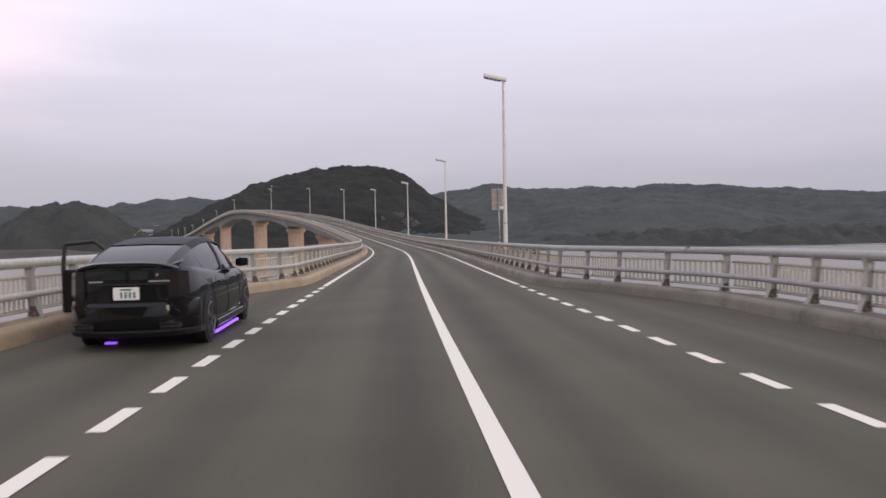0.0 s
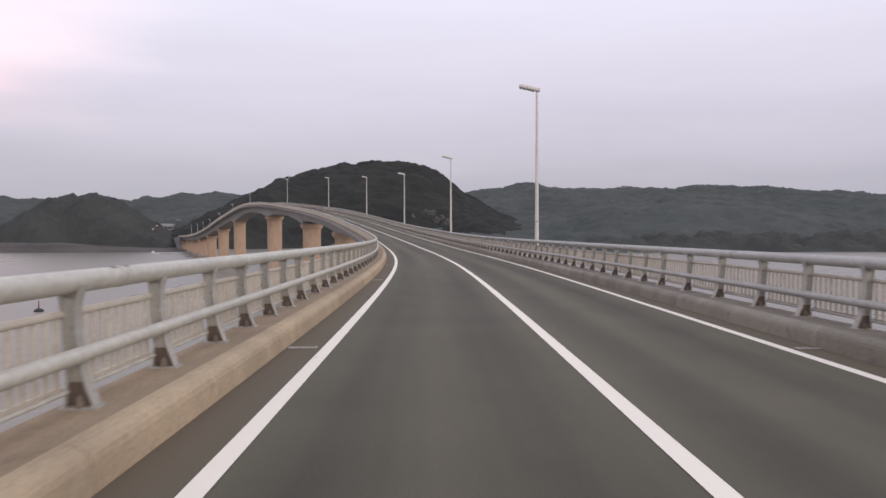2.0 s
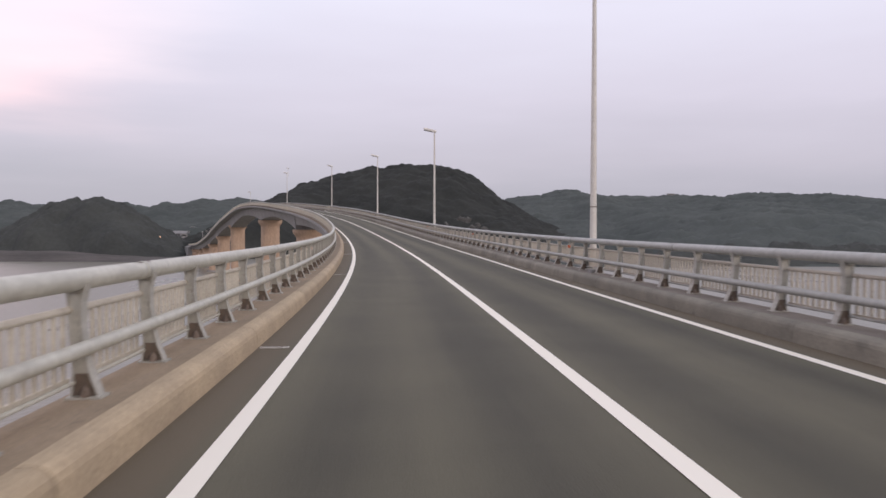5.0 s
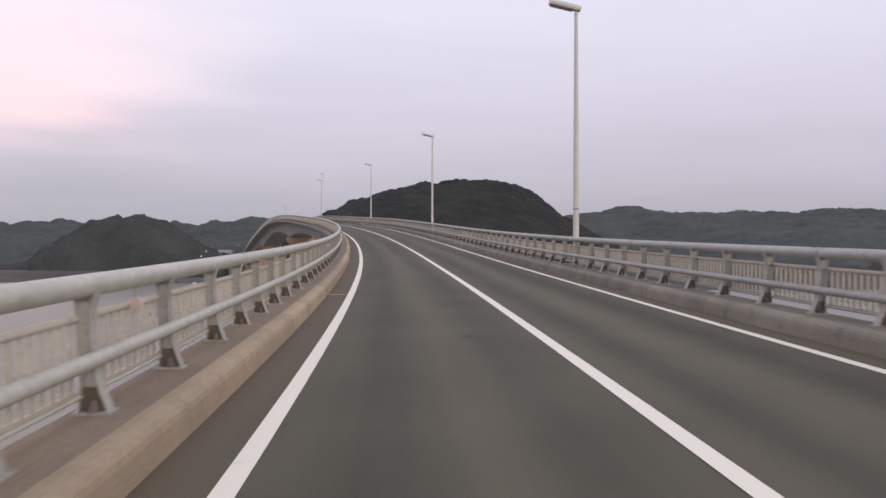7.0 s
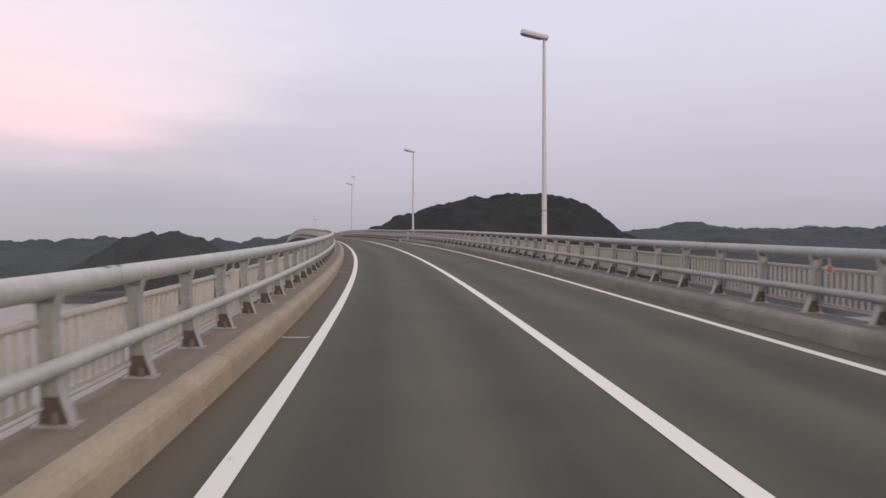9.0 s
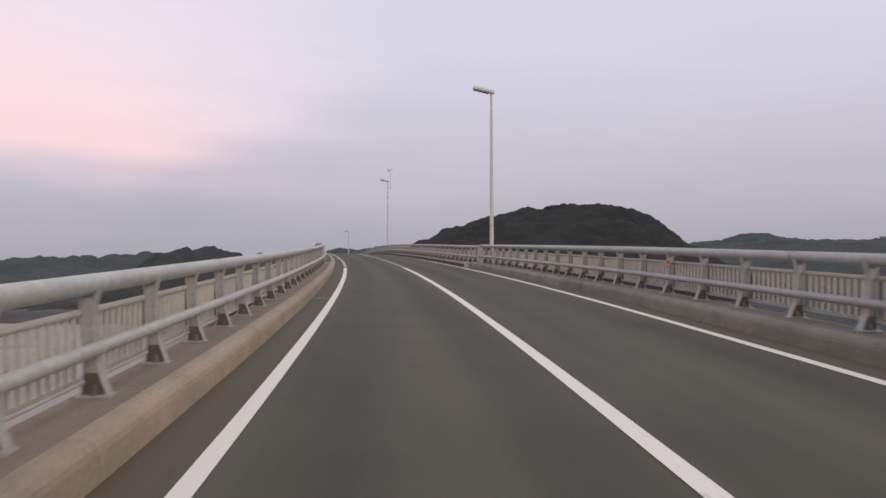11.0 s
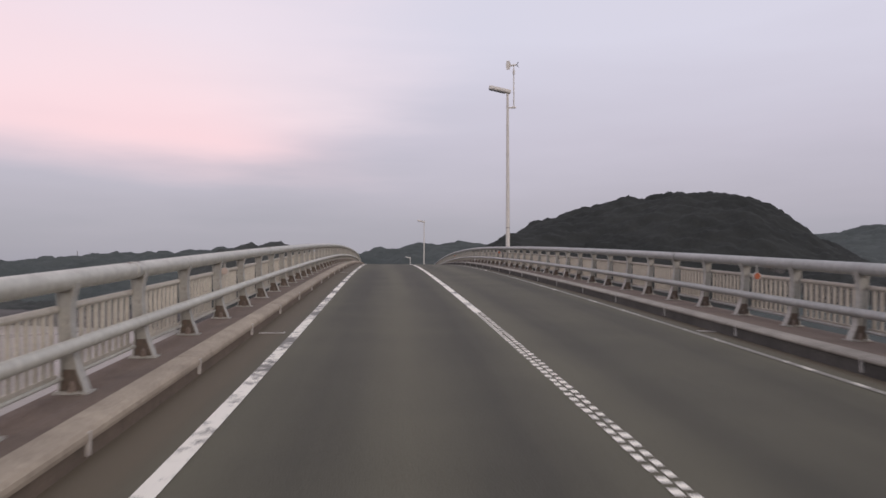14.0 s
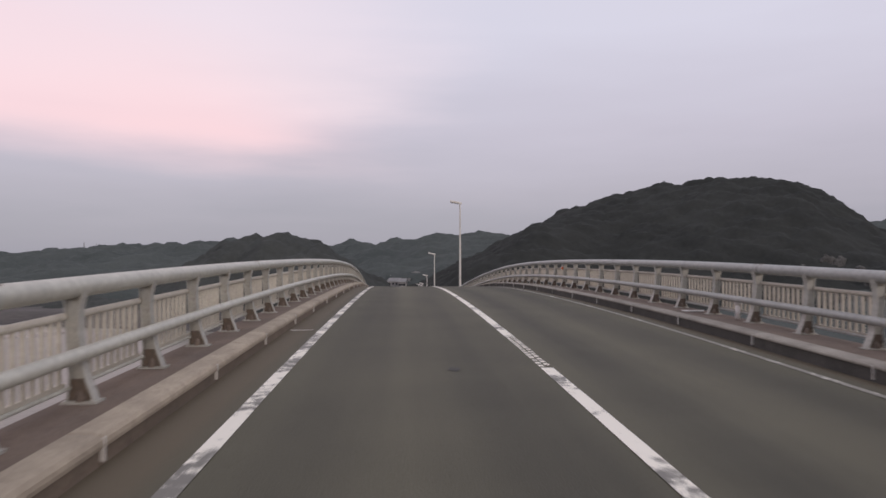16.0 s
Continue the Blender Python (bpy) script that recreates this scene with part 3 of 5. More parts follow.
# stretches worn down to two staggered rows of cross bars
rng_bar = random.Random(5)
for a, b in ((JOINT - 0.1, 223.2), (256.0, 259.0)):
    s = a
    while s < b:
        for o, d in ((-0.04, 0.0), (0.042, 0.11)):
            k = rng_bar.uniform(0.10, 0.145)
            line("bar", s + d, s + d + k, o + rng_bar.uniform(-0.004, 0.004), rng_bar.uniform(0.054, 0.070), PAINT_BAR, "", worn)
        s += 0.225
line("worn_edge_line", JOINT + 1.2, FAR_END, -2.98, 0.14, PAINT_FADED, "worn flaking white edge line beside the kerb")
line("worn_edge_line", JOINT - 0.1, 211, 2.94, 0.12, PAINT_OLD, "worn white edge line beside the kerb")
line("worn_edge_line", 211.1, FAR_END, 2.93, 0.09, PAINT_FAINT, "worn flaking white edge line beside the kerb")


# ---------------------------------------------------------------- kerbs and walkways
def kerb_profile(foot, sgn):
    """Rounded concrete kerb, foot at the carriageway."""
    pts = [(0.0, -0.02), (0.010, 0.10), (0.018, 0.17), (0.032, 0.21), (0.06, 0.242), (0.10, 0.262), (0.15, 0.268), (0.22, 0.264), (0.22, -0.02)]
    return [(foot + sgn * p, h) for p, h in pts]


def kerb(name, foot, sgn, mat, old, cope, label):
    root = tagged(new(name), label, "kerb", kind="structure")
    edges = span(START, JOINT - 0.10, 6.0)
    edges2 = span(JOINT + 0.36, 340, 6.0)
    bed = 0.17 if sgn < 0 else 0.205
    for a, b in zip(edges[:-1], edges[1:]):
        sweep("kerb_stone", span(a + 0.007, b - 0.007, 1.5), lambda s: kerb_profile(foot(s), sgn), mat, root, closed=True)
    for a, b in zip(edges2[:-1], edges2[1:]):
        sweep("kerb_stone", span(a + 0.012, b - 0.012, 1.5), lambda s: [(foot(s) + sgn * p, h) for p, h in ((0.02, -0.02), (0.02, bed - DROP), (0.21, bed - DROP), (0.21, -0.02))],
              old, root, "stained dark kerb face, the right one also darkened for shade", closed=True)
        sweep("coping", span(a + 0.007, b - 0.007, 1.5), lambda s: [(foot(s) + sgn * p, h - DROP) for p, h in
              ((0.0, bed + 0.004), (-0.006, bed * 0.6 + 0.10), (-0.002, bed * 0.3 + 0.178), (0.02, 0.256), (0.06, 0.265), (0.15, 0.268), (0.22, 0.264), (0.22, bed + 0.004))], cope, root, closed=True)
    sweep("kerb_far", span(340, FAR_END, 4), lambda s: [(o, max(h - DROP, -0.02)) for o, h in kerb_profile(foot(s), sgn)], mat, root, closed=True)
    # pale plate bent over kerb and walkway beyond the gap
    reach = 0.75
    sweep("joint_plate", [JOINT - 0.05, JOINT, JOINT + 0.42, JOINT + 0.46],
          lambda s: [(foot(JOINT) + sgn * p, h + 0.012) for p, h in
                     ((-0.014, -0.012), (-0.004, 0.10), (0.004, 0.19), (0.03, 0.245), (0.08, 0.268), (0.15, 0.272), (reach, 0.232), (reach, -0.012))],
          ENDCAP, root, "pale plate over the kerb at the joint", closed=True)
    # pale sealant where the old copings meet
    for a in edges2[1:-1]:
        for k in (0.0, 3.0):
            sweep("sealant", [a + k - 0.008, a + k + 0.008], lambda s: [(foot(s) + sgn * p, h - DROP) for p, h in ((-0.012, 0.09), (-0.012, 0.24), (0.03, 0.24), (0.03, 0.09))],
                  ENDCAP, root, "pale sealant in the joint of the kerb", closed=True)
    return root


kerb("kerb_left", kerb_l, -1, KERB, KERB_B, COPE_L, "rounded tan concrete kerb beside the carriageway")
kerb("kerb_right", kerb_r, 1, KERB_G, KERB_D, KERB_C, "rounded grimy grey concrete kerb beside the carriageway")
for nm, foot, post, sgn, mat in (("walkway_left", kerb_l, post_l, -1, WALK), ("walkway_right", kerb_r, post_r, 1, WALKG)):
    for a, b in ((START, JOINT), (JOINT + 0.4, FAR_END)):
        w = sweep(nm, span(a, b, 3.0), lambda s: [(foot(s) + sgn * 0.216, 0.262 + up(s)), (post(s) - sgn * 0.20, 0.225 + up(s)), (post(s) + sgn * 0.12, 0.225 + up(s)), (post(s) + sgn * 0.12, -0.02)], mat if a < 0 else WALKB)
        tagged(w, "stained brown concrete strip behind the kerb", "walkway", kind="structure")


# ---------------------------------------------------------------- bridge deck, girder and piers
PIERS = [-94, -69.9, -27.9, 14.1, 56.0, 99.6, 144.0, 192.9, 248.1, 319.9, 366.6, 415.9, 463.4, 507.0, 550.5, 590.0]


def depth(s):
    """Haunched girder: deepest over the piers."""
    k = max([i for i, p in enumerate(PIERS) if p <= s] + [0])
    a, b = PIERS[k], PIERS[min(k + 1, len(PIERS) - 1)]
    u = (s - a) / (b - a) if b > a else 0
    big = 1.0 if b - a > 50 else 0.35
    return 2.2 + 1.5 * big * (2 * min(max(u, 0), 1) - 1) ** 2


def deck_profile(s):
    l, r, d = post_l(s) - 0.40, post_r(s) + 0.40, depth(s)
    return [(l, 0.0), (l, -0.32), (-2.9, -0.62), (-2.5, -d), (2.5, -d), (2.9, -0.62), (r, -0.32), (r, 0.0), (r - 0.1, -0.03), (l + 0.1, -0.03)]


for a, b in ((START, JOINT), (JOINT + 0.25, FAR_END)):
    girder = sweep("bridge_deck", span(a, b, 3.0), deck_profile, CONCRETE, closed=True)
    tagged(girder, "grey concrete box girder bridge deck with haunches", "bridge", kind="structure")


def pier(s):
    base = rp(s, 0, 0)
    top = -depth(s) + base.z + 0.03
    root = tagged(new("bridge_pier"), "tan concrete bridge pier with a flared head standing in the sea", "bridge pier", "piers of the bridge")
    root.matrix_basis = Matrix.Translation((base.x, base.y, SEA)) @ Matrix.Rotation(float(np.interp(s, SS, RPSI)), 4, "Z")
    H = top - SEA

    def ring(w, d, z):
        return [Vector((w * (abs(math.cos(t)) ** 0.8) * (1 if math.cos(t) >= 0 else -1), d * (abs(math.sin(t)) ** 0.8) * (1 if math.sin(t) >= 0 else -1), z))
                for t in [2 * math.pi * i / 24 for i in range(24)]]
    k = 1.0
    b = bmesh.new()
    loft(b, [ring(2.45 * k, 1.5 * k, -3.0), ring(2.45 * k, 1.5 * k, H - 1.7)])
    part("shaft", b, PIERC, root, smooth=False)
    b = bmesh.new()
    loft(b, [ring(2.46 * k, 1.51 * k, H - 1.72), ring(2.55 * k, 1.58 * k, H - 1.4), ring(3.1 * k, 1.85 * k, H - 0.75), ring(3.2 * k, 1.9 * k, H)])
    part("pier_head", b, PIERC, root)
    b = bmesh.new()
    loft(b, [ring(3.6 * k, 2.8 * k, -3.0), ring(3.6 * k, 2.8 * k, 0.7)])
    part("footing", b, CONCRETE, root)
    return root


for s in PIERS:
    if rp(s).z - depth(s) > SEA + 4:
        pier(s)

# ---------------------------------------------------------------- expansion joint
joint = tagged(new("expansion_joint"), "steel comb expansion joint across the road in dark rubber", "expansion joint", kind="structure")
sweep("rubber_strip", [JOINT - 0.36, JOINT - 0.20], lambda s: [(o, 0.009) for o in np.linspace(kerb_l(s - 1) + 0.06, kerb_r(s - 1) - 0.06, 9)], RUBBER, joint)
sweep("gap_floor", [JOINT - 0.1, JOINT + 0.6], lambda s: [(-4.8, -0.05), (4.8, -0.05)], RUBBER, joint)
b = bmesh.new()
n = 46
for i in range(n):
    o = -3.0 + 5.9 * i / (n - 1)
    box(b, -0.08, 0.08, -o - 0.036, -o + 0.036, 0.010, 0.0125)
part("comb_teeth", b, COMB, joint, m=rm(JOINT - 0.27, 0, 0, tilt=True))

# ---------------------------------------------------------------- railings
POST_RINGS = ((0.0, -0.175, 0.045, 0.066), (0.05, -0.162, 0.038, 0.066), (0.16, -0.118, 0.025, 0.064), (0.22, -0.098, 0.025, 0.062), (0.36, -0.068, 0.04, 0.06),
              (0.58, -0.045, 0.058, 0.056), (0.74, -0.05, 0.065, 0.055), (0.82, -0.07, 0.078, 0.055), (0.87, -0.082, 0.085, 0.055))


def rust_mesh():
    """Rusted pocket between the flanges at the foot of a post, darkened for the hollow's shade."""
    b = bmesh.new()
    loft(b, [[Vector((x, y, z)) for x, y in ((-0.05, yi + 0.016), (0.05, yi + 0.016), (0.05, yo - 0.016), (-0.05, yo - 0.016))] for z, yi, yo, w in
             ((0.024, -0.172, 0.042, 0), (0.05, -0.162, 0.038, 0), (0.15, -0.122, 0.027, 0), (0.19, -0.108, 0.026, 0))])
    return mesh_of("rust_pocket", b, RUSTY)


def post_mesh():
    """Post: a curved tapering H section; Y points away from the road."""
    b = bmesh.new()
    rings = []
    for z, yi, yo, w in POST_RINGS:
        t, k = 0.014, 0.04
        pts = [(-w, yi), (w, yi), (w, yi + t), (k, yi + t), (k, yo - t), (w, yo - t), (w, yo), (-w, yo), (-w, yo - t), (-k, yo - t), (-k, yi + t), (-w, yi + t)]
        rings.append([Vector((x, y, z)) for x, y in pts])
    loft(b, rings)
    return mesh_of("rail_post", b, POSTP)


def saddle_mesh():
    """Cradle that holds the top pipe on a post."""
    b = bmesh.new()
    box(b, -0.068, 0.068, -0.052, 0.052, 0.80, 0.815)
    for x in (-0.05, 0.05):
        pts = ((-0.045, 0.79), (0.045, 0.79), (0.07, 0.845), (0.05, 0.815), (-0.05, 0.815), (-0.07, 0.845))
        va = [b.verts.new((x - 0.006, y, z)) for y, z in pts]
        vb = [b.verts.new((x + 0.006, y, z)) for y, z in pts]
        b.faces.new(va)
        b.faces.new(vb[::-1])
        for i in range(6):
            j = (i + 1) % 6
            b.faces.new((va[i], vb[i], vb[j], va[j]))
    bmesh.ops.recalc_face_normals(b, faces=b.faces)
    return mesh_of("saddle", b, SADDLEP)


def foot_mesh():
    b = bmesh.new()
    box(b, -0.10, 0.10, -0.20, 0.065, 0.0, 0.02)
    return mesh_of("base_plate", b, POSTP)


def bolt_mesh():
    b = bmesh.new()
    tube(b, (0, 0, 0.018), (0, 0, 0.075), 0.036, 0.03, seg=10)
    tube(b, (0, 0, 0.075), (0, 0, 0.10), 0.03, 0.012, seg=10)
    return mesh_of("anchor_bolt", b, FOOTP)


def panel_mesh(length, mat):
    """Infill panel: top and bottom bar with upright balusters, one welded frame."""
    b = bmesh.new()
    n, h = 10, 0.026
    xs = [-length / 2]
    for i in range(n):
        x = -length / 2 + 0.09 + (length - 0.18) * i / (n - 1)
        xs += [x - h, x + h]
    xs.append(length / 2)
    zs = [0.122, 0.158, 0.638, 0.682]
    rows = [[b.verts.new((x, -0.012, z)) for x in xs] for z in zs]
    fs = []
    for k in range(3):
        for i in range(len(xs) - 1):
            if k != 1 or i % 2 == 1:
                fs.append(b.faces.new((rows[k][i], rows[k][i + 1], rows[k + 1][i + 1], rows[k + 1][i])))
    g = bmesh.ops.extrude_face_region(b, geom=fs)
    for v in g["geom"]:
        if isinstance(v, bmesh.types.BMVert):
            v.co.y += 0.026
    tube(b, (-length / 2 - 0.01, 0.0, 0.665), (length / 2 + 0.01, 0.0, 0.665), 0.03, seg=10)
    bmesh.ops.recalc_face_normals(b, faces=b.faces)
    return mesh_of("baluster_panel", b, mat)


# darker copy of the panel paint, shade of the right railing included
PANEL_SHADED = surface("shaded_panel_paint", (0.475, 0.432, 0.36), (0.41, 0.372, 0.31), 0.5, scale=3, fine=30, bump=0.05,
                 stain=(0.25, 0.21, 0.18), amount=0.45, spread=0.07)
PITCH = 1.755
POST_ME, FOOT_ME, BOLT_ME, PANEL_ME = post_mesh(), foot_mesh(), bolt_mesh(), panel_mesh(PITCH - 0.11, PANELP)
RUST_ME, SADDLE_ME = rust_mesh(), saddle_mesh()
PANEL_SHADED_ME = panel_mesh(PITCH - 0.11, PANEL_SHADED)


def pipe(name, stations, off, h, r, seg, root, mat):
    def prof(s):
        return [(off(s) + r * math.cos(2 * math.pi * i / seg), h + r * math.sin(2 * math.pi * i / seg)) for i in range(seg)]
    return sweep(name, stations, prof, mat, root, closed=True, smooth=True)


END_L, END_R = 194.7, 193.7
# stations of posts along either side; the posts between them are spread evenly
STATION_L = [-77.8, -45.76, -42.71, -39.52, -36.13, -31.74, -28.31, -21.86, -18.42, -12.44, -8.9, -2.44, 1.05, 8.57, 12.1, 18.57, 22.13,
             68.97, 72.55, 78.63, 82.32, 88.49, 92.21, 98.38, 101.96, 108.04, 111.59, 166.77, 170.24, 176.49, 179.88, 187.62, 191.35, 193.05, 194.7]
STATION_L2 = [194.7, 196.88, 200.48, 205.66, 209.22, 215.16, 218.7, 224.36, 227.82, 233.94, 237.45, 243.59, 246.98, 253.13, 256.56, 334.5]
STATION_R = [-77.8, -53.68, -50.57, -44.75, -41.78, -37.83, -34.49, -26.61, -23.27, -16.89, -13.55, -7.68, -4.46, 2.05, 5.33, 13.02, 16.31,
             22.8, 26.15, 73.14, 76.37, 84.22, 87.49, 93.85, 97.03, 103.85, 107.08, 113.12, 116.33, 124.35, 127.63, 171.51, 174.77, 181.33,
             184.62, 190.7, 192.2, 193.7]
STATION_R2 = [193.7, 199.9, 203.08, 208.75, 211.93, 218.23, 221.43, 227.65, 230.91, 238.84, 242.17, 248.44, 251.75, 256.37, 259.7, 334.5]


def spread(marks):
    out = [marks[0]]
    for a, b in zip(marks[:-1], marks[1:]):
        out += span(a, b, (b - a) / max(1, round((b - a) / 1.69)) + 1e-6)[1:]
    return out


def railing(a, b, post, side, label, marks):
    sgn = 1 if side else -1
    rail, panel, infill = (RAIL_SHADED, PANEL_SHADED, PANEL_SHADED_ME) if side else (RAILP, PANELP, PANEL_ME)
    lift = up((a + b) / 2)
    base = 0.222 + lift
    root = tagged(new("bridge_railing"), label, "railing", "railings of the bridge")
    pipe("top_rail", span(a, b, 1.75), post, (1.123 if side else 1.115) + lift, 0.083, 14, root, rail)
    pipe("mid_rail", span(a, b, 1.75), lambda s: post(s) - sgn * 0.105, (0.58 if side else 0.615) + lift, 0.057, 12, root, rail)
    pipe("lower_rail", span(a, b, 3.5), lambda s: post(s) + sgn * 0.02, 0.34 + lift, 0.018, 8, root, rail)
    posts = spread(marks)
    for i, s in enumerate(posts):
        m = rm(s, post(s), base, side)
        if i + 1 < len(posts):
            gap = posts[i + 1] - s
            c = s + gap / 2
            d = (post(s + gap) - post(s)) / gap
            share("baluster_panel", infill, panel, root, m=rm(c, post(c) + sgn * 0.06, base, side, True)
                  @ Matrix.Rotation(-math.atan(d), 4, "Z") @ Matrix.Diagonal(((gap - 0.11) / (PITCH - 0.11), 1, 1, 1)))
        if s in (END_L, END_R):
            continue        # the wide end post stands here
        share("post", POST_ME, POSTP, root, m=m)
        share("base_plate", FOOT_ME, POSTP, root, m=m)
        share("saddle", SADDLE_ME, SADDLEP, root, "cradle under the top pipe", m=m)
        share("rust_pocket", RUST_ME, RUSTY, root, "rusted pocket in the foot of a post, darkened for the shade of the hollow", m=m)
        for dx in (-0.07, 0.07):
            share("anchor_bolt", BOLT_ME, FOOTP, root, m=m @ Matrix.Translation((dx, -0.07, 0)))
    # sleeves where the pipes are joined
    s = a + 4.3
    while s < b - 2:
        top = rm(s, post(s), (1.123 if side else 1.115) + lift, side, True)
        bb = bmesh.new()
        tube(bb, (-0.055, 0, 0), (0.055, 0, 0), 0.0865, seg=14)
        part("rail_sleeve", bb, rail, root, m=top, smooth=True)
        for dx in (-0.14, 0.10):
            bb = bmesh.new()
            ring = []
            for x in (dx - 0.05, dx + 0.05):
                ring.append([Vector((x, 0.0855 * math.sin(t), 0.0855 * math.cos(t))) for t in (-0.5, -0.25, 0, 0.25, 0.5)])
            va = [[bb.verts.new(p) for p in r] for r in ring]
            for i in range(4):
                bb.faces.new((va[0][i], va[0][i + 1], va[1][i + 1], va[1][i]))
            part("scuff", bb, FOOTP, root, "dark scuff on the rail", m=top, smooth=True)
        s += PITCH * 5
    return root


LBL = "cream steel railing with round rails and upright balusters"
railing(-78, END_L - 0.1, post_l, 0, LBL, STATION_L)
railing(-78, END_R - 0.1, post_r, 1, LBL, STATION_R)
railing(END_L + 0.15, 335, post_l, 0, LBL + " by the crest", STATION_L2)
railing(END_R + 0.15, 335, post_r, 1, LBL + " by the crest", STATION_R2)


def far_railing(post, side):
    """Distant railing beyond the crest, as one mesh a part."""
    sgn = 1 if side else -1
    root = tagged(new("bridge_railing"), "cream steel railing on the far descending part of the bridge", "railing", "railings of the bridge")
    pipe("top_rail", span(335.5, FAR_END, 5), post, 1.06, 0.083, 8, root, RAIL_SHADED if side else RAILP)
    pipe("mid_rail", span(335.5, FAR_END, 5), lambda s: post(s) - sgn * 0.105, 0.52, 0.057, 6, root, RAIL_SHADED if side else RAILP)
    bb = bmesh.new()
    s = 336.0
    while s < FAR_END:
        m = rm(s, post(s), 0.16, side)
        box(bb, -0.07, 0.07, -0.06, 0.07, 0, 0.85, m)
        box(bb, 0.1, PITCH - 0.1, 0.05, 0.07, 0.14, 0.66, m)
        s += PITCH
    ob = part("baluster_rest", bb, PANELP, root)
    tagged(ob, kind="stuff")


far_railing(post_l, 0)
far_railing(post_r, 1)


def end_post(s, o, side):
    """Wide box post at the joint, with a slanted shoulder."""
    root = tagged(new("rail_end_post"), "wide cream steel end post of the railing at the joint", "post", "end posts at the joint")
    root.matrix_basis = rm(s, o, 0.222 - DROP, side)
    b = bmesh.new()
    box(b, -0.17, 0.17, -0.12, 0.11, 0.0, 0.98, bevel=0.02)
    part("body", b, PANELP, root)
    b = bmesh.new()
    box(b, -0.22, 0.22, -0.15, 0.17, 0.0, 0.03)
    part("base_plate", b, POSTP, root)


for s, o, sd in ((END_L, -4.2, 0), (END_R, 4.25, 1)):
    end_post(s, o, sd)


def delineator(s, o, side, mat, label):
    root = tagged(new("delineator"), label, "reflector", "reflectors on the railing")
    root.matrix_basis = rm(s, o, 0.9 + up(s), 0)
    b = bmesh.new()
    tube(b, (0.0, 0, 0), (-0.022, 0, 0), 0.062, seg=20)
    part("rim", b, LAMPP, root, m=Matrix.Translation((0.012, 0, 0)))
    b = bmesh.new()
    tube(b, (-0.012, 0, 0), (-0.02, 0, 0), 0.052, 0.046, seg=20)
    part("lens", b, mat, root)
    b = bmesh.new()
    box(b, -0.012, 0.012, -0.014, 0.014, 0.05, 0.17)
    part("bracket", b, POSTP, root)


for s in (-37.7, -26.4, 14.9, 36.8, 58.0, 79.6, 101.7, 123.8, 145.8, 168.0, 194.2, 220.8, 249.0, 275):
    delineator(s, post_r(s) - 0.10, 1, ORANGE, "round orange reflector on the bridge railing")
for s in (-12.0, 14.5, 36.8, 58.0, 79.6, 101.8, 124, 146, 168.5, 194.4, 221, 249):
    delineator(s, post_l(s) + 0.02, 0, PALE, "round pale reflector under the top rail")

# ---------------------------------------------------------------- street lamps
POLE_H = 8.76


def street_lamp():
    root = tagged(new("street_lamp"), "tall cream tapered steel street lamp, unlit, beside the bridge railing", "street lamp", "street lamps along the bridge")
    b = bmesh.new()
    loft(b, [[Vector((r * math.cos(2 * math.pi * i / 20), r * math.sin(2 * math.pi * i / 20), z)) for i in range(20)]
             for z, r in ((0.02, 0.105), (1.5, 0.1), (3.5, 0.09), (6.0, 0.075), (POLE_H + 0.06, 0.058))], caps=False)
    part("pole", b, LAMPP, root, smooth=True)
    b = bmesh.new()
    box(b, -0.22, 0.22, -0.22, 0.22, -0.02, 0.03, bevel=0.01)
    for x in (-1, 1):
        for y in (-1, 1):
            box(b, x * 0.11 - 0.006, x * 0.11 + 0.006, y * 0.11 - 0.05, y * 0.11 + 0.05, 0.03, 0.2)
    part("base_plate", b, POSTP, root)
    b = bmesh.new()
    box(b, -0.2, 0.2, -0.19, 0.2, -0.25, -0.022, bevel=0.015)
    part("plinth", b, CONCRETE, root)
    b = bmesh.new()
    tube(b, (0, 0, 1.89), (0, 0, 1.92), 0.1015, seg=18)
    part("band", b, FOOTP, root)
    # head: long shallow housing reaching over the road, nose a little up
    tilt = Matrix.Translation((0, 0, POLE_H)) @ Matrix.Rotation(radians(12), 4, "X")
    b = bmesh.new()
    prof = [(-0.13, 0.0), (-0.15, 0.06), (-0.12, 0.16), (-0.06, 0.19), (0.06, 0.19), (0.12, 0.16), (0.15, 0.06), (0.13, 0.0)]
    rings = []
    for y, k in ((-0.14, 0.8), (-0.10, 0.95), (0.2, 1.0), (0.82, 0.95), (0.95, 0.85), (0.98, 0.7)):
        rings.append([Vector((x * k, y, z * (0.9 + 0.1 * k))) for x, z in prof])
    loft(b, rings)
    head = part("lamp_head", b, LAMPP, root, m=tilt)
    b = bmesh.new()
    box(b, -0.125, 0.125, 0.12, 0.93, -0.045, 0.004, bevel=0.015)
    part("lamp_cover", b, GLASSP, head, "dark glass cover under the lamp head")
    return root


LAMPS = [-27.7, 13.8, 56.2, 99.6, 143.7, 191.5, 247.9, 319.9, 366.6, 415.9, 463.4, 507.0, 550.5, 592.4]
first = street_lamp()


def lamp_pose(s):
    # the deck carries the pole just outside the railing
    return Matrix.Translation(rp(s, 4.44, 0.245 + up(s))) @ Matrix.Rotation(float(np.interp(s, SS, RPSI)) + math.pi / 2, 4, "Z")


first.matrix_basis = lamp_pose(LAMPS[0])
for s in LAMPS[1:]:
    copy_thing(first, lamp_pose(s))


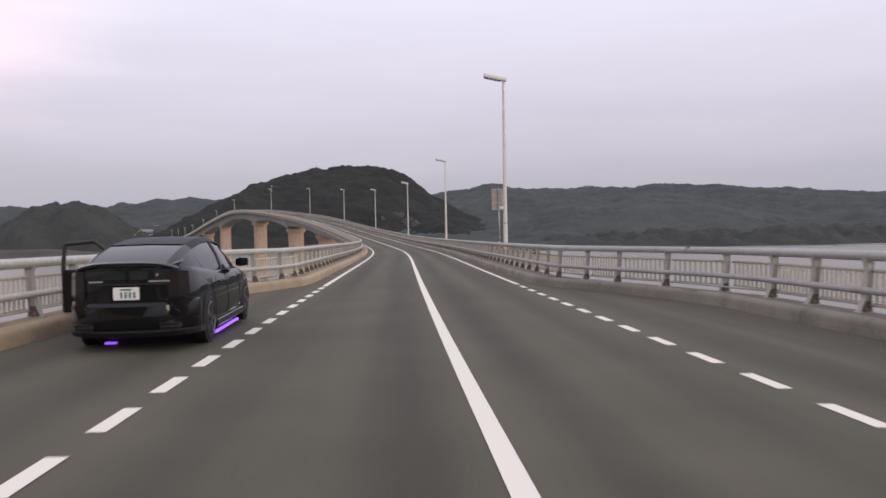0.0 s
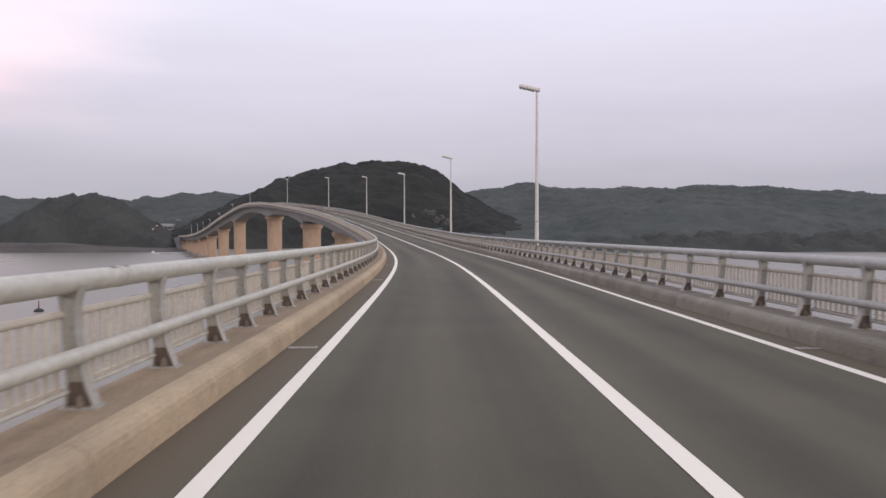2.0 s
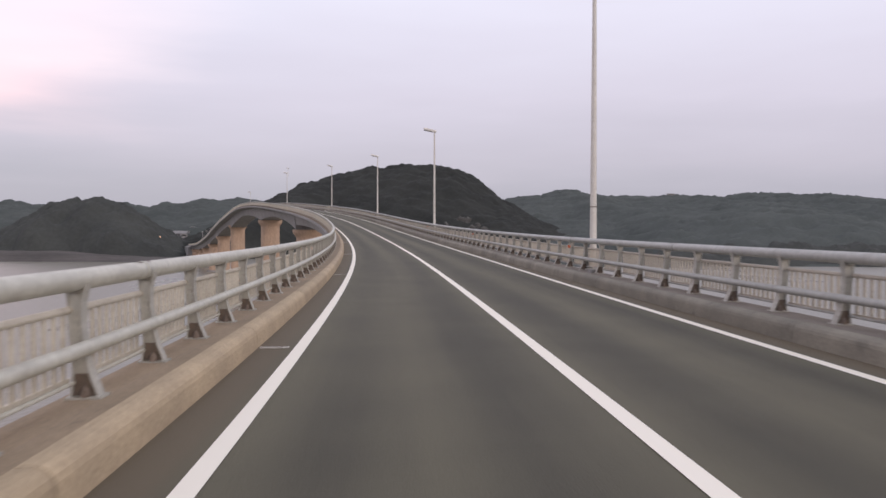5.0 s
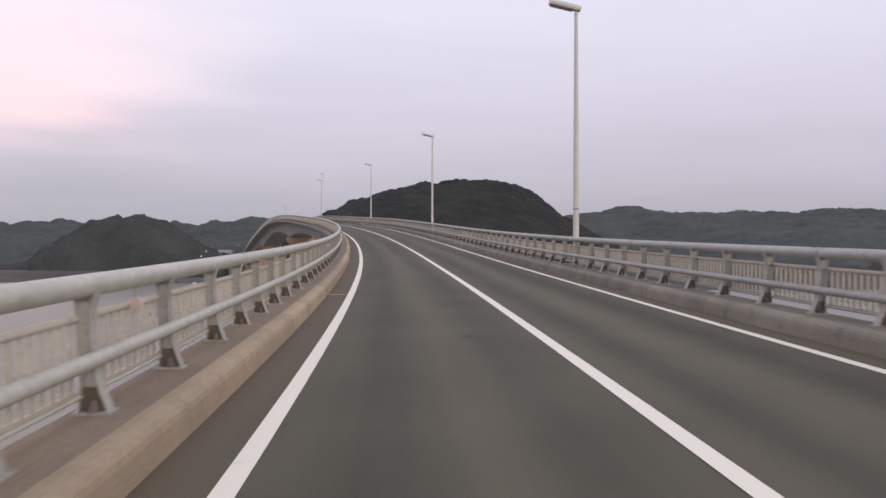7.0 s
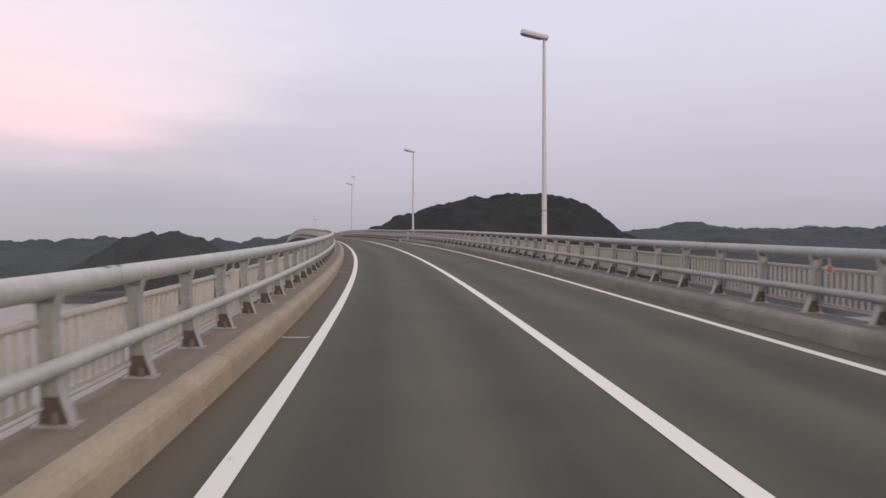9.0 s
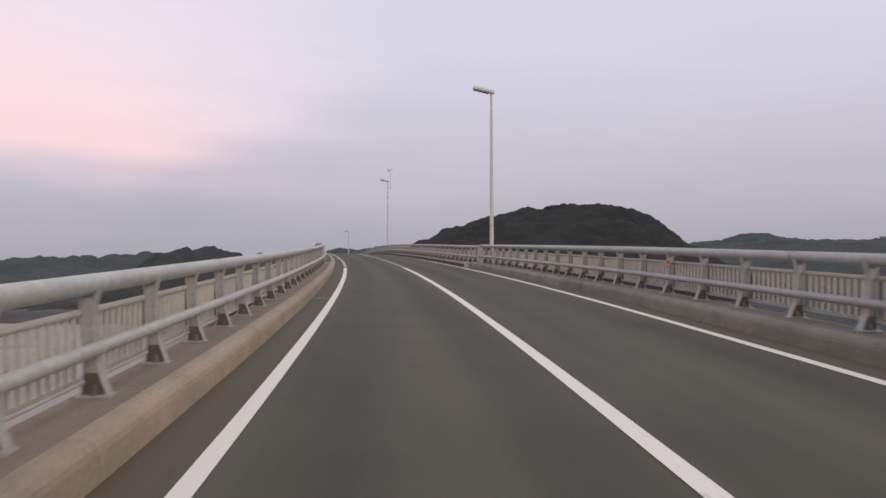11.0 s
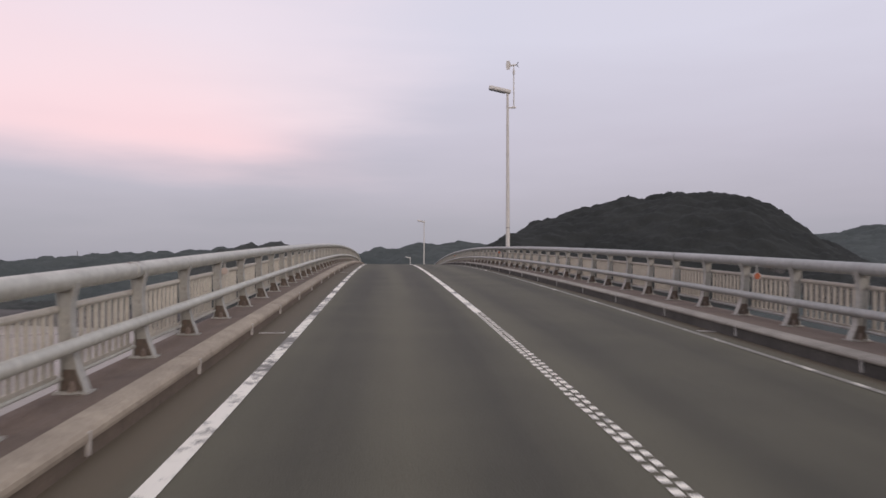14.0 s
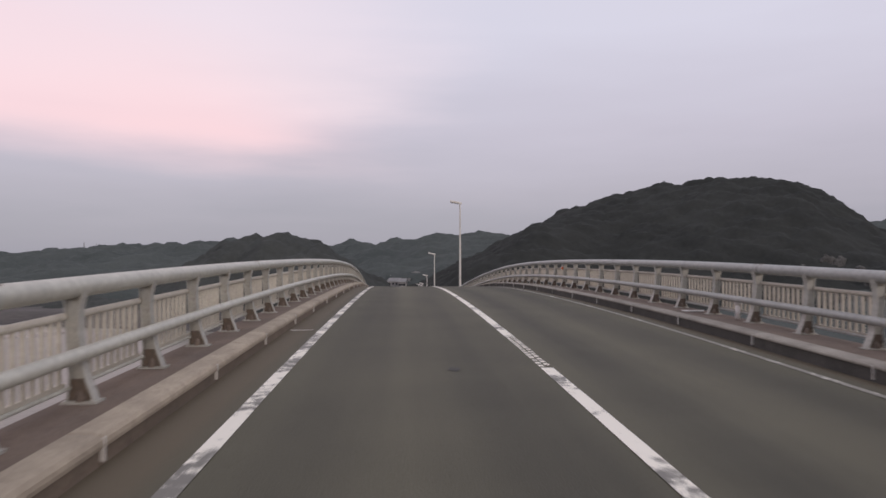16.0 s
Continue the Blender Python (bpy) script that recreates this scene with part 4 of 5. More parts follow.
def anemometer(s):
    root = tagged(new("anemometer"), "propeller wind vane on a short mast fixed to a street lamp", "wind vane")
    root.matrix_basis = lamp_pose(s) @ Matrix.Translation((0, 0, POLE_H - 0.75))
    b = bmesh.new()
    box(b, -0.02, 0.02, -0.36, -0.04, -0.03, 0.03)
    box(b, -0.06, 0.06, -0.42, -0.22, -0.02, 0.06, bevel=0.01)
    part("bracket", b, LAMPP, root)
    b = bmesh.new()
    tube(b, (0, -0.32, 0.05), (0, -0.32, 1.75), 0.032, seg=12)
    tube(b, (0, -0.32, 1.72), (0, -0.32, 1.95), 0.065, 0.05, seg=12)
    part("mast", b, LAMPP, root)
    b = bmesh.new()
    turn = Matrix.Translation((0, -0.32, 2.16)) @ Matrix.Rotation(radians(-8), 4, "Z")
    tube(b, (0, -0.32, 1.95), (0, -0.32, 2.13), 0.028, seg=10)
    tube(b, turn @ Vector((0, -0.12, 0.05)), turn @ Vector((0, 0.2, 0)), 0.05, 0.035, seg=12)
    part("vane_body", b, LAMPP, root)
    b = bmesh.new()
    pts = [(0.15, 0.02), (0.2, 0.26), (0.36, 0.27), (0.40, 0.0), (0.36, -0.20), (0.22, -0.21)]
    fa = [b.verts.new(turn @ Vector((-0.006, y, z))) for y, z in pts]
    fb = [b.verts.new(turn @ Vector((0.006, y, z))) for y, z in pts]
    b.faces.new(fa)
    b.faces.new(fb[::-1])
    for i in range(len(pts)):
        j = (i + 1) % len(pts)
        b.faces.new((fa[i], fb[i], fb[j], fa[j]))
    part("tail_fin", b, LAMPP, root)
    b = bmesh.new()
    for k in range(4):
        r = turn @ Matrix.Translation((0, -0.14, 0.05)) @ Matrix.Rotation(k * math.pi / 2 + 0.5, 4, "Y") @ Matrix.Rotation(0.5, 4, "X")
        box(b, -0.03, 0.03, -0.006, 0.006, 0.02, 0.19, r)
    part("propeller", b, DARK, root)


anemometer(LAMPS[6])


# ---------------------------------------------------------------- road sign seen from behind
def sign_back(s, o):
    root = tagged(new("road_sign"), "rectangular road sign with bare tan back on steel post", "road sign")
    root.matrix_basis = Matrix.Translation(rp(s, o, 0.225)) @ Matrix.Rotation(float(np.interp(s, SS, RPSI)), 4, "Z")
    b = bmesh.new()
    tube(b, (0, 0.05, -0.225), (0, 0.05, 3.78), 0.038, seg=14)
    part("post", b, STEEL, root, smooth=True)
    b = bmesh.new()
    box(b, -0.36, 0.36, 0.10, 0.106, 2.65, 3.72)
    part("board", b, SIGNB, root)
    for z in (2.66, 3.01, 3.37, 3.70):
        b = bmesh.new()
        box(b, -0.365, 0.365, 0.085, 0.112, z - 0.017, z + 0.017)
        part("rib", b, POSTP, root)
    b = bmesh.new()
    box(b, 0.06, 0.28, 0.097, 0.1, 2.70, 2.82)
    part("sticker", b, WHITE, root, "small white sticker on the back")
    for z in (0.98, 1.22):
        b = bmesh.new()
        tube(b, (0, 0.05, z), (0, 0.05, z + 0.03), 0.045, seg=12)
        part("clamp", b, WHITE, root)


sign_back(-25.6, 4.40)

# ---------------------------------------------------------------- small road furniture
drains = [(-17.2, kerb_r(-17.2) - 0.18, 0.14), (220.5, kerb_r(220.5) - 0.10, 0.14)]
for s in (-52.0, -34.95, -17.3, -1.75, 10.45, 26.9, 42.9, 58.9, 74.85, 91.5, 108.0, 124.0, 140.0, 155.8, 171.6, 200.3, 220.15, 240.0, 260.0):
    drains.append((s, kerb_l(s) + 0.21, 0.18))
for s, off, length in drains:
    root = tagged(new("drain_grate"), "narrow steel drain grate in the gutter", "drain", "drains along the kerbs")
    root.matrix_basis = rm(s, off, 0.004, 0, True)
    b = bmesh.new()
    box(b, -0.055, 0.055, -length, length, 0, 0.008)
    part("frame", b, ENDCAP, root)
    b = bmesh.new()
    box(b, -0.012, 0.012, -length + 0.015, length - 0.015, 0.0085, 0.012)
    part("slot", b, RUSTY, root)


# ---------------------------------------------------------------- hills and shores
def woods(name, ridge, y0, front, back, cell, crown, mat, label, seed, power=1.1, rise=3.0, rough=0.16):
    """Wooded hill: a ridge line (x, z) at y0 that falls to the sea before and behind, covered by tree crowns."""
    rng = np.random.default_rng(seed)
    xs = np.array([p[0] for p in ridge], float)
    zs = np.array([p[1] for p in ridge], float)
    gx = np.arange(xs[0], xs[-1] + cell, cell)
    gy = np.arange(y0 - front, y0 + back + cell, cell)
    X, Y = np.meshgrid(gx, gy)
    v = (Y - y0) / np.where(Y < y0, front, back)
    # spurs and gullies wander down the slope
    wob = 0.0
    for k in range(5):
        a, ph, w = rng.uniform(-0.6, 0.6), rng.uniform(0, 6.28), (1.0 + k) * 3.0 / (front + back) * rng.uniform(0.8, 1.4)
        wob = wob + np.sin((X * math.cos(a) + Y * math.sin(a)) * w * 2 + ph) / (k + 1.5)
    sh = np.clip(1 - np.abs(v) ** power * (1 + rough * wob * 1.6 * np.clip(np.abs(v) * 3, 0, 1)), 0, 1)
    rim = np.clip((1 - np.abs(v)) / 0.22, 0, 1)
    sh = sh * rim * rim * (3 - 2 * rim)
    H = (np.interp(X, xs, zs) - rise - SEA) * sh + SEA - 1.5
    # crowns on a jittered lattice
    nx, ny = int((gx[-1] - gx[0]) / crown) + 4, int((gy[-1] - gy[0]) / crown) + 4
    jx, jy = rng.uniform(0.1, 0.9, (ny, nx)), rng.uniform(0.1, 0.9, (ny, nx))
    sz = rng.uniform(0.55, 1.25, (ny, nx))
    ci, cj = ((X - gx[0]) / crown).astype(int) + 1, ((Y - gy[0]) / crown).astype(int) + 1
    best = np.zeros_like(X)
    for dx in (-1, 0, 1):
        for dy in (-1, 0, 1):
            i, j = np.clip(ci + dx, 0, nx - 1), np.clip(cj + dy, 0, ny - 1)
            px, py = gx[0] + (i - 1 + jx[j, i]) * crown, gy[0] + (j - 1 + jy[j, i]) * crown
            r = crown * 0.72 * sz[j, i]
            q = 1 - ((X - px) ** 2 + (Y - py) ** 2) / r ** 2
            best = np.maximum(best, np.clip(q, 0, 1) ** 0.8 * sz[j, i])
    # taller and lower stands of trees
    stand = 0.0
    for k in range(7):
        a, ph, w = rng.uniform(0, 3.14), rng.uniform(0, 6.28), 6.28 / (crown * rng.uniform(2.5, 9.0))
        stand = stand + np.sin((X * math.cos(a) + Y * math.sin(a)) * w + ph)
    land = np.clip((H - SEA) / 4.0, 0, 1)
    Z = H + (best * 1.1 + 0.35 + 0.28 * stand) * rise * land + rng.normal(0, 0.12 * rise, X.shape) * land
    n, m = X.shape
    P = np.stack([X + rng.normal(0, cell * 0.12, X.shape), Y + rng.normal(0, cell * 0.12, X.shape), Z], -1).reshape(-1, 3)
    idx = np.arange(n * m).reshape(n, m)
    F = np.stack([idx[:-1, :-1], idx[:-1, 1:], idx[1:, 1:], idx[1:, :-1]], -1).reshape(-1, 4)
    me = bpy.data.meshes.new(name)
    me.from_pydata(P.tolist(), [], F.tolist())
    me.update()
    ob = share(name, me, mat, smooth=True)
    tagged(ob, label, "hill", kind="stuff")
    return lambda x, y: float(H[np.abs(gy - y).argmin(), np.abs(gx - x).argmin()])


big_hill = woods("wooded_hill", [(-270, -15.8), (-240, -9), (-220, 4), (-202, 16), (-169, 32.1), (-158, 37.7), (-138, 46.8), (-112, 55.8), (-86, 62.0), (-67, 65.9), (-58, 64.3), (-41, 68.2), (-31, 68.5), (-10, 66.5), (11, 64.8), (25, 57.6), (40, 47.5), (53, 36.8), (68, 28.0), (92, 14.5), (122, -1.0), (146, -14.6)],
      770, 200, 190, 2.2, 5.5, WOODS, "dark green densely wooded island hill rising from the sea", 3, rise=1.7)
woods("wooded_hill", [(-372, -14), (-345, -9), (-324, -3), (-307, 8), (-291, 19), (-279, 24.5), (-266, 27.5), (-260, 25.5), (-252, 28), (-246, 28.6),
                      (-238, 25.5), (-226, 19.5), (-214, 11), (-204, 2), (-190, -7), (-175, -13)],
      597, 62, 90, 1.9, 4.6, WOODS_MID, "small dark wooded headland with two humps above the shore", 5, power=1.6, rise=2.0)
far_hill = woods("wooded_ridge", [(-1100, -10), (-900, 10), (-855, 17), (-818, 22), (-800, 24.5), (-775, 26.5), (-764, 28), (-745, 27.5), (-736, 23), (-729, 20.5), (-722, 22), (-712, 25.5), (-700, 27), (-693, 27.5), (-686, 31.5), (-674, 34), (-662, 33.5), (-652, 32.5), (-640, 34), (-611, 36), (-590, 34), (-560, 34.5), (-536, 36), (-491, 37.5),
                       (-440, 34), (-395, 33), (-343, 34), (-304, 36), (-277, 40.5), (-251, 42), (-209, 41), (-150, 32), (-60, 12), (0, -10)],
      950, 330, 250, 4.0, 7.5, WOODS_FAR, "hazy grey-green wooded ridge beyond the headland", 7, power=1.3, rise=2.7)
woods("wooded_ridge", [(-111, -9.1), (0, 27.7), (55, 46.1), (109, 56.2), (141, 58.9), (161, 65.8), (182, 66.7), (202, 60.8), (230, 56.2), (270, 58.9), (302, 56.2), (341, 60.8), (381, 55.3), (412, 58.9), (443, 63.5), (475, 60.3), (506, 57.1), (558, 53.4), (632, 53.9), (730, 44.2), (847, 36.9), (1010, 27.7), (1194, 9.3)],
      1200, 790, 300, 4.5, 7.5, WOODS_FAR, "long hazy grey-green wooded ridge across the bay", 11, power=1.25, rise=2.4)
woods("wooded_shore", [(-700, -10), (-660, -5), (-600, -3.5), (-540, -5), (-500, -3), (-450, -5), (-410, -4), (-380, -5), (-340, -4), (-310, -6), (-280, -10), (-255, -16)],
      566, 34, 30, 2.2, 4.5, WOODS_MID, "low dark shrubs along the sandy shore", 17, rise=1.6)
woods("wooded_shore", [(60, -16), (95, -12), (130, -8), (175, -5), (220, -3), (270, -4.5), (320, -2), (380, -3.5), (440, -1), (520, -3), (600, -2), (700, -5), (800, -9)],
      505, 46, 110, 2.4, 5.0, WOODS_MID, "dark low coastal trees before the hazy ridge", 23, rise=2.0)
e0 = rp(596)
woods("wooded_shore", [(e0.x - 95, -16), (e0.x - 60, -13.5), (e0.x - 35, -7), (e0.x - 5, 1.5), (e0.x + 30, 0), (e0.x + 60, -5), (e0.x + 85, -14)],
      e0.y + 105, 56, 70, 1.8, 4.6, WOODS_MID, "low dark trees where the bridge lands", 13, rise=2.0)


def low_shore():
    """Low terrace of rock and sand before the headland, and the landing of the bridge."""
    e = rp(FAR_END - 5)
    b = bmesh.new()
    n = 150
    rows = []
    for dy, z, rag in ((0.0, SEA - 0.5, 6.0), (2.0, SEA + 1.0, 5.0), (4.5, SEA + 1.6, 3.5), (8.0, SEA + 3.6, 3.5), (11.0, SEA + 5.2, 3.5), (17.0, SEA + 6.0, 4.0), (60.0, SEA + 7.0, 0.0)):
        row = []
        for i in range(n + 1):
            x = -760 + 605 * i / n
            bay = 7 * noise.noise((i * 0.07, 0.3, 0)) + 0.25 * rag * noise.noise((i * 0.6, dy * 0.4, 5))
            low = 1 - 1.05 * min(max((i - n * 0.84) / (n * 0.16), 0), 1)
            row.append(b.verts.new((x, 517 + dy + bay, SEA + (z - SEA) * low + 0.22 * rag * noise.noise((i * 0.33, dy, 2)) * (dy > 1))))
        rows.append(row)
    for ra, rb in zip(rows[:-1], rows[1:]):
        for i in range(n):
            b.faces.new((ra[i], ra[i + 1], rb[i + 1], rb[i]))
    tagged(part("shore", b, SAND, smooth=True), "low grey-brown rocky shore at the foot of the headland", "shore", kind="structure")
    b = bmesh.new()
    box(b, -4, 30, -5.2, 5.2, SEA - 3 - e.z, -0.9)
    tagged(part("bridge_abutment", b, CONCRETE, m=Matrix.Translation(e) @ Matrix.Rotation(float(np.interp(FAR_END - 5, SS, RPSI)) + math.pi / 2, 4, "Z")),
           "grey concrete abutment where the bridge lands", "abutment", kind="structure")


low_shore()


def rocks():
    """Bare faces of cliff rock that break through the woods at the foot of the big hill."""
    b = bmesh.new()
    for k, (x, z, w, h) in enumerate(((13, 9.5, 4.2, 5.6), (18, 9.0, 4.0, 5.0), (21, 4.0, 3.4, 4.4), (27, 5.0, 3.6, 4.6), (30, 1.0, 4.4, 6.0), (1, 6.5, 2.4, 4.0))):
        y = 575.0
        while big_hill(x, y) < z and y < 700:
            y += 1.0
        q = bmesh.ops.create_icosphere(b, subdivisions=4, radius=1.0)
        for v in q["verts"]:
            c = Vector((v.co.x * w, v.co.y * 3.0, v.co.z * h))
            n = noise.noise(c * 0.28 + Vector((k * 7, 0, 0))) + 0.6 * noise.noise(c * 0.7) + 0.3 * noise.noise(c * 1.7)
            v.co = c * (1 + 0.42 * n) + Vector((x, y + 1.2, z))
    tagged(part("cliff_rock", b, ROCK), "pale bare cliff rock at the foot of the hill", "rock", kind="structure")


rocks()

WALLH = surface("house_wall", (0.42, 0.40, 0.38), (0.34, 0.32, 0.31), 0.8, scale=0.5, fine=5, spread=0.25)
ROOFH = surface("house_roof", (0.22, 0.22, 0.225), (0.28, 0.275, 0.27), 0.7, scale=0.6, fine=5, spread=0.3)
SLOPE = surface("pale_cut_slope", (0.36, 0.35, 0.335), (0.25, 0.243, 0.235), 0.9, scale=0.3, fine=2, bump=0.2, stain=(0.09, 0.09, 0.085), amount=0.7)
WINH = plain("window_glass", (0.03, 0.035, 0.04), 0.1)
GLOW = plain("lit_lamp", (1.0, 0.55, 0.28), 0.4, emit=9)


def house(x, y, z, w, d, h, turn):
    root = tagged(new("house"), "small distant house with pale walls and a grey roof", "house", "houses on the far shore")
    root.matrix_basis = pose(x, y, z, 0, 0, turn)
    b = bmesh.new()
    box(b, -w / 2, w / 2, -d / 2, d / 2, -2, h)
    part("wall", b, WALLH, root)
    b = bmesh.new()
    v = [b.verts.new(p) for p in ((-w / 2 - .5, -d / 2 - .5, h + .01), (w / 2 + .5, -d / 2 - .5, h + .01), (w / 2 + .5, d / 2 + .5, h + .01), (-w / 2 - .5, d / 2 + .5, h + .01),
                                  (-w / 2 - .5, 0, h + 2.2), (w / 2 + .5, 0, h + 2.2))]
    for f in ((0, 1, 5, 4), (2, 3, 4, 5), (1, 2, 5), (3, 0, 4), (3, 2, 1, 0)):
        b.faces.new([v[i] for i in f])
    part("roof", b, ROOFH, root)
    for i in range(3):
        b = bmesh.new()
        cx = -w / 2 + w * (i + 0.5) / 3
        box(b, cx - 0.6, cx + 0.6, -d / 2 - 0.04, -d / 2 + 0.02, h * 0.4, h * 0.75)
        part("window", b, WINH, root)


def hillside(x, y):
    return max(far_hill(x, y), big_hill(x, y))


for x, y, w, d, h, t in ((-227, 668, 6, 5, 3.2, 12), (-218.5, 674, 7, 5, 3.0, -8), (-211, 667, 4, 4, 3.4, 5)):
    house(x, y, hillside(x, y) + 2.5, w, d, h, t)
# terraced pale clearing in the hillside behind the landing
b = bmesh.new()
rows = []
for k in range(15):
    row = []
    for i in range(17):
        x, y = -233 + 23 * i / 16 + 2.0 * noise.noise((k * 0.4, 7.0, 0)), 664 + 36 * k / 14 + 2.5 * noise.noise((i * 0.35, 2.0, 0))
        row.append(b.verts.new((x, y, hillside(x, y) + 3.4 - 0.7 * (k % 3) + 0.5 * noise.noise((i * 0.8, k * 0.8, 4)))))
    rows.append(row)
for ra, rb in zip(rows[:-1], rows[1:]):
    for i in range(16):
        b.faces.new((ra[i], ra[i + 1], rb[i + 1], rb[i]))
bmesh.ops.solidify(b, geom=b.faces, thickness=3.0)
tagged(part("cut_slope", b, SLOPE), "pale terraced clearing in the hillside behind the bridge landing", "slope", kind="structure")
for dx, dz in ((0, 0.0), (5, 2.4)):
    root = tagged(new("harbour_lamp"), "lit orange lamp on a mast at the far shore", "lamp", "lamps at the shore")
    root.matrix_basis = Matrix.Translation((-189.6 + dx * 0.62, 553, -1.2 + dz * 1.3))
    b = bmesh.new()
    tube(b, (0, 0, -14 - dz), (0, 0, 0), 0.10, seg=8)
    part("mast", b, DARK, root)
    b = bmesh.new()
    bmesh.ops.create_uvsphere(b, u_segments=10, v_segments=6, radius=0.18)
    part("bulb", b, GLOW, root)


# ---------------------------------------------------------------- parked car
CARP = surface("black_car_paint", (0.005, 0.005, 0.0055), (0.007, 0.007, 0.0075), 0.06, scale=2, fine=30, bump=0.0)
CARP.node_tree.nodes["Principled BSDF"].inputs["Specular IOR Level"].default_value = 0.4
# roof kept dark: its sky reflection is suppressed by the low specular level
CARROOF = plain("dull_black_roof", (0.012, 0.012, 0.013), 0.4)
CARROOF.node_tree.nodes["Principled BSDF"].inputs["Specular IOR Level"].default_value = 0.05
CARTRIM = plain("black_plastic", (0.012, 0.012, 0.012), 0.5)
CARGLASS = plain("dark_car_glass", (0.012, 0.016, 0.018), 0.03)
TYRE = surface("tyre_rubber", (0.014, 0.014, 0.014), (0.022, 0.022, 0.022), 0.8, scale=10, fine=80)
ALLOY = plain("dark_alloy", (0.14, 0.14, 0.147), 0.3, metal=0.9)
POD = plain("dark_bumper_trim", (0.03, 0.03, 0.032), 0.35)
NEON_DIM = plain("purple_neon_dim", (0.30, 0.10, 1.0), 0.4, emit=1.1)
LENS = plain("smoked_tail_lamp", (0.014, 0.011, 0.010), 0.1)
CHROME = plain("chrome", (0.72, 0.72, 0.72), 0.15, metal=1.0)
PLATE = plain("number_plate_white", (0.78, 0.77, 0.72), 0.45)
GREEN = plain("number_plate_marks", (0.10, 0.17, 0.13), 0.5)
NEON = plain("purple_neon", (0.30, 0.10, 1.0), 0.4, emit=1.4)


def car(s, o, turn):
    root = tagged(new("car"), "black five-door hatchback parked, front door open, purple glow beneath", "car")
    root.matrix_basis = rm(s, o, 0.0, 0) @ Matrix.Rotation(radians(turn), 4, "Z")
    # X runs forward from the tail, Y to the left
    # x, half width, belt height, bottom height, tuck of the flank at the bottom
    st = [(0.0, 0.58, 1.10, 0.40, 0.06), (0.06, 0.69, 1.12, 0.34, 0.05), (0.25, 0.77, 1.11, 0.26, 0.03), (0.60, 0.815, 1.07, 0.20, 0.02), (1.2, 0.845, 1.01, 0.19, 0.02),
          (2.2, 0.86, 0.96, 0.19, 0.02), (3.0, 0.86, 0.935, 0.19, 0.02), (3.4, 0.85, 0.90, 0.20, 0.02), (3.9, 0.84, 0.83, 0.22, 0.03), (4.25, 0.74, 0.74, 0.26, 0.05), (4.42, 0.56, 0.62, 0.32, 0.06)]
    b = bmesh.new()
    rings = []
    for x, w, zb, z0, tk in st:
        crown = 0.02 if x < 3.0 else 0.07
        half = [(0.0, z0), (w - tk - 0.10, z0), (w - tk, z0 + 0.06), (w, z0 + 0.22), (w, z0 + 0.40 if zb - z0 > 0.55 else z0 + 0.3), (w - 0.02, zb - 0.08), (w - 0.08, zb), (w * 0.5, zb + crown), (0.0, zb + crown * 1.3)]
        rings.append([Vector((x, y, z)) for y, z in half] + [Vector((x, -y, z)) for y, z in half[-2:0:-1]])
    loft(b, rings)
    bmesh.ops.bevel(b, geom=[e for e in b.edges if e.is_manifold and e.calc_face_angle(0) > 0.6], offset=0.018, segments=2, affect="EDGES")
    part("body", b, CARP, root, smooth=True)
    # greenhouse: glass shell with painted roof and pillars over it
    gh = [(0.08, 0.56, 0.56, 1.12, 1.16), (0.40, 0.67, 0.57, 1.08, 1.27), (0.95, 0.735, 0.57, 1.01, 1.385), (1.55, 0.775, 0.56, 0.975, 1.455), (2.1, 0.78, 0.56, 0.96, 1.475),
          (2.6, 0.775, 0.56, 0.95, 1.43), (3.1, 0.76, 0.58, 0.93, 1.22), (3.55, 0.70, 0.62, 0.92, 0.96)]

    def gring(x, wb, wr, zb, zr, grow=0.0):
        half = [(wb + grow, zb - 0.03), (wb * 0.6 + wr * 0.4 + grow, zb * 0.55 + zr * 0.45), (wr + 0.02 + grow, zr - 0.07), (wr - 0.06, zr - 0.012 + grow), (0.0, zr + grow)]
        return [Vector((x, y, z)) for y, z in half] + [Vector((x, -y, z)) for y, z in half[-2::-1]]
    glass = [gring(*g) for g in gh]
    for nm, rings, i0, i1 in (("rear_window", glass[:3], 3, 6), ("windscreen", glass[5:], 3, 6), ("side_window", glass, 0, 4), ("side_window", glass, 5, 9)):
        b = bmesh.new()
        loft(b, [r[i0:i1] for r in rings], closed=False, caps=False)
        part(nm, b, CARGLASS, root, "dark tinted glass", smooth=True)

    def strip(name, rows, mat):
        bb = bmesh.new()
        vr = [[bb.verts.new(p) for p in r] for r in rows]
        for a, c in zip(vr[:-1], vr[1:]):
            for i in range(len(a) - 1):
                bb.faces.new((a[i], a[i + 1], c[i + 1], c[i]))
        bmesh.ops.recalc_face_normals(bb, faces=bb.faces)
        bmesh.ops.solidify(bb, geom=bb.faces, thickness=0.012)
        return part(name, bb, mat, root, smooth=True)
    big_rings = [gring(*g, grow=0.012) for g in gh]
    strip("roof", [r[2:7] for r in big_rings[2:6]], CARROOF)
    for sd in (0, 1):
        pick = (lambda r, i: r[8 - i] if sd else r[i])
        # sloping rear quarter, front pillar, middle pillar
        strip("pillar", [[pick(r, i) for i in (2, 3)] for r in big_rings[0:3]], CARP)
        strip("pillar", [[pick(r, i) for i in (2, 3)] for r in big_rings[5:8]], CARP)
        a, c = big_rings[0], big_rings[1]
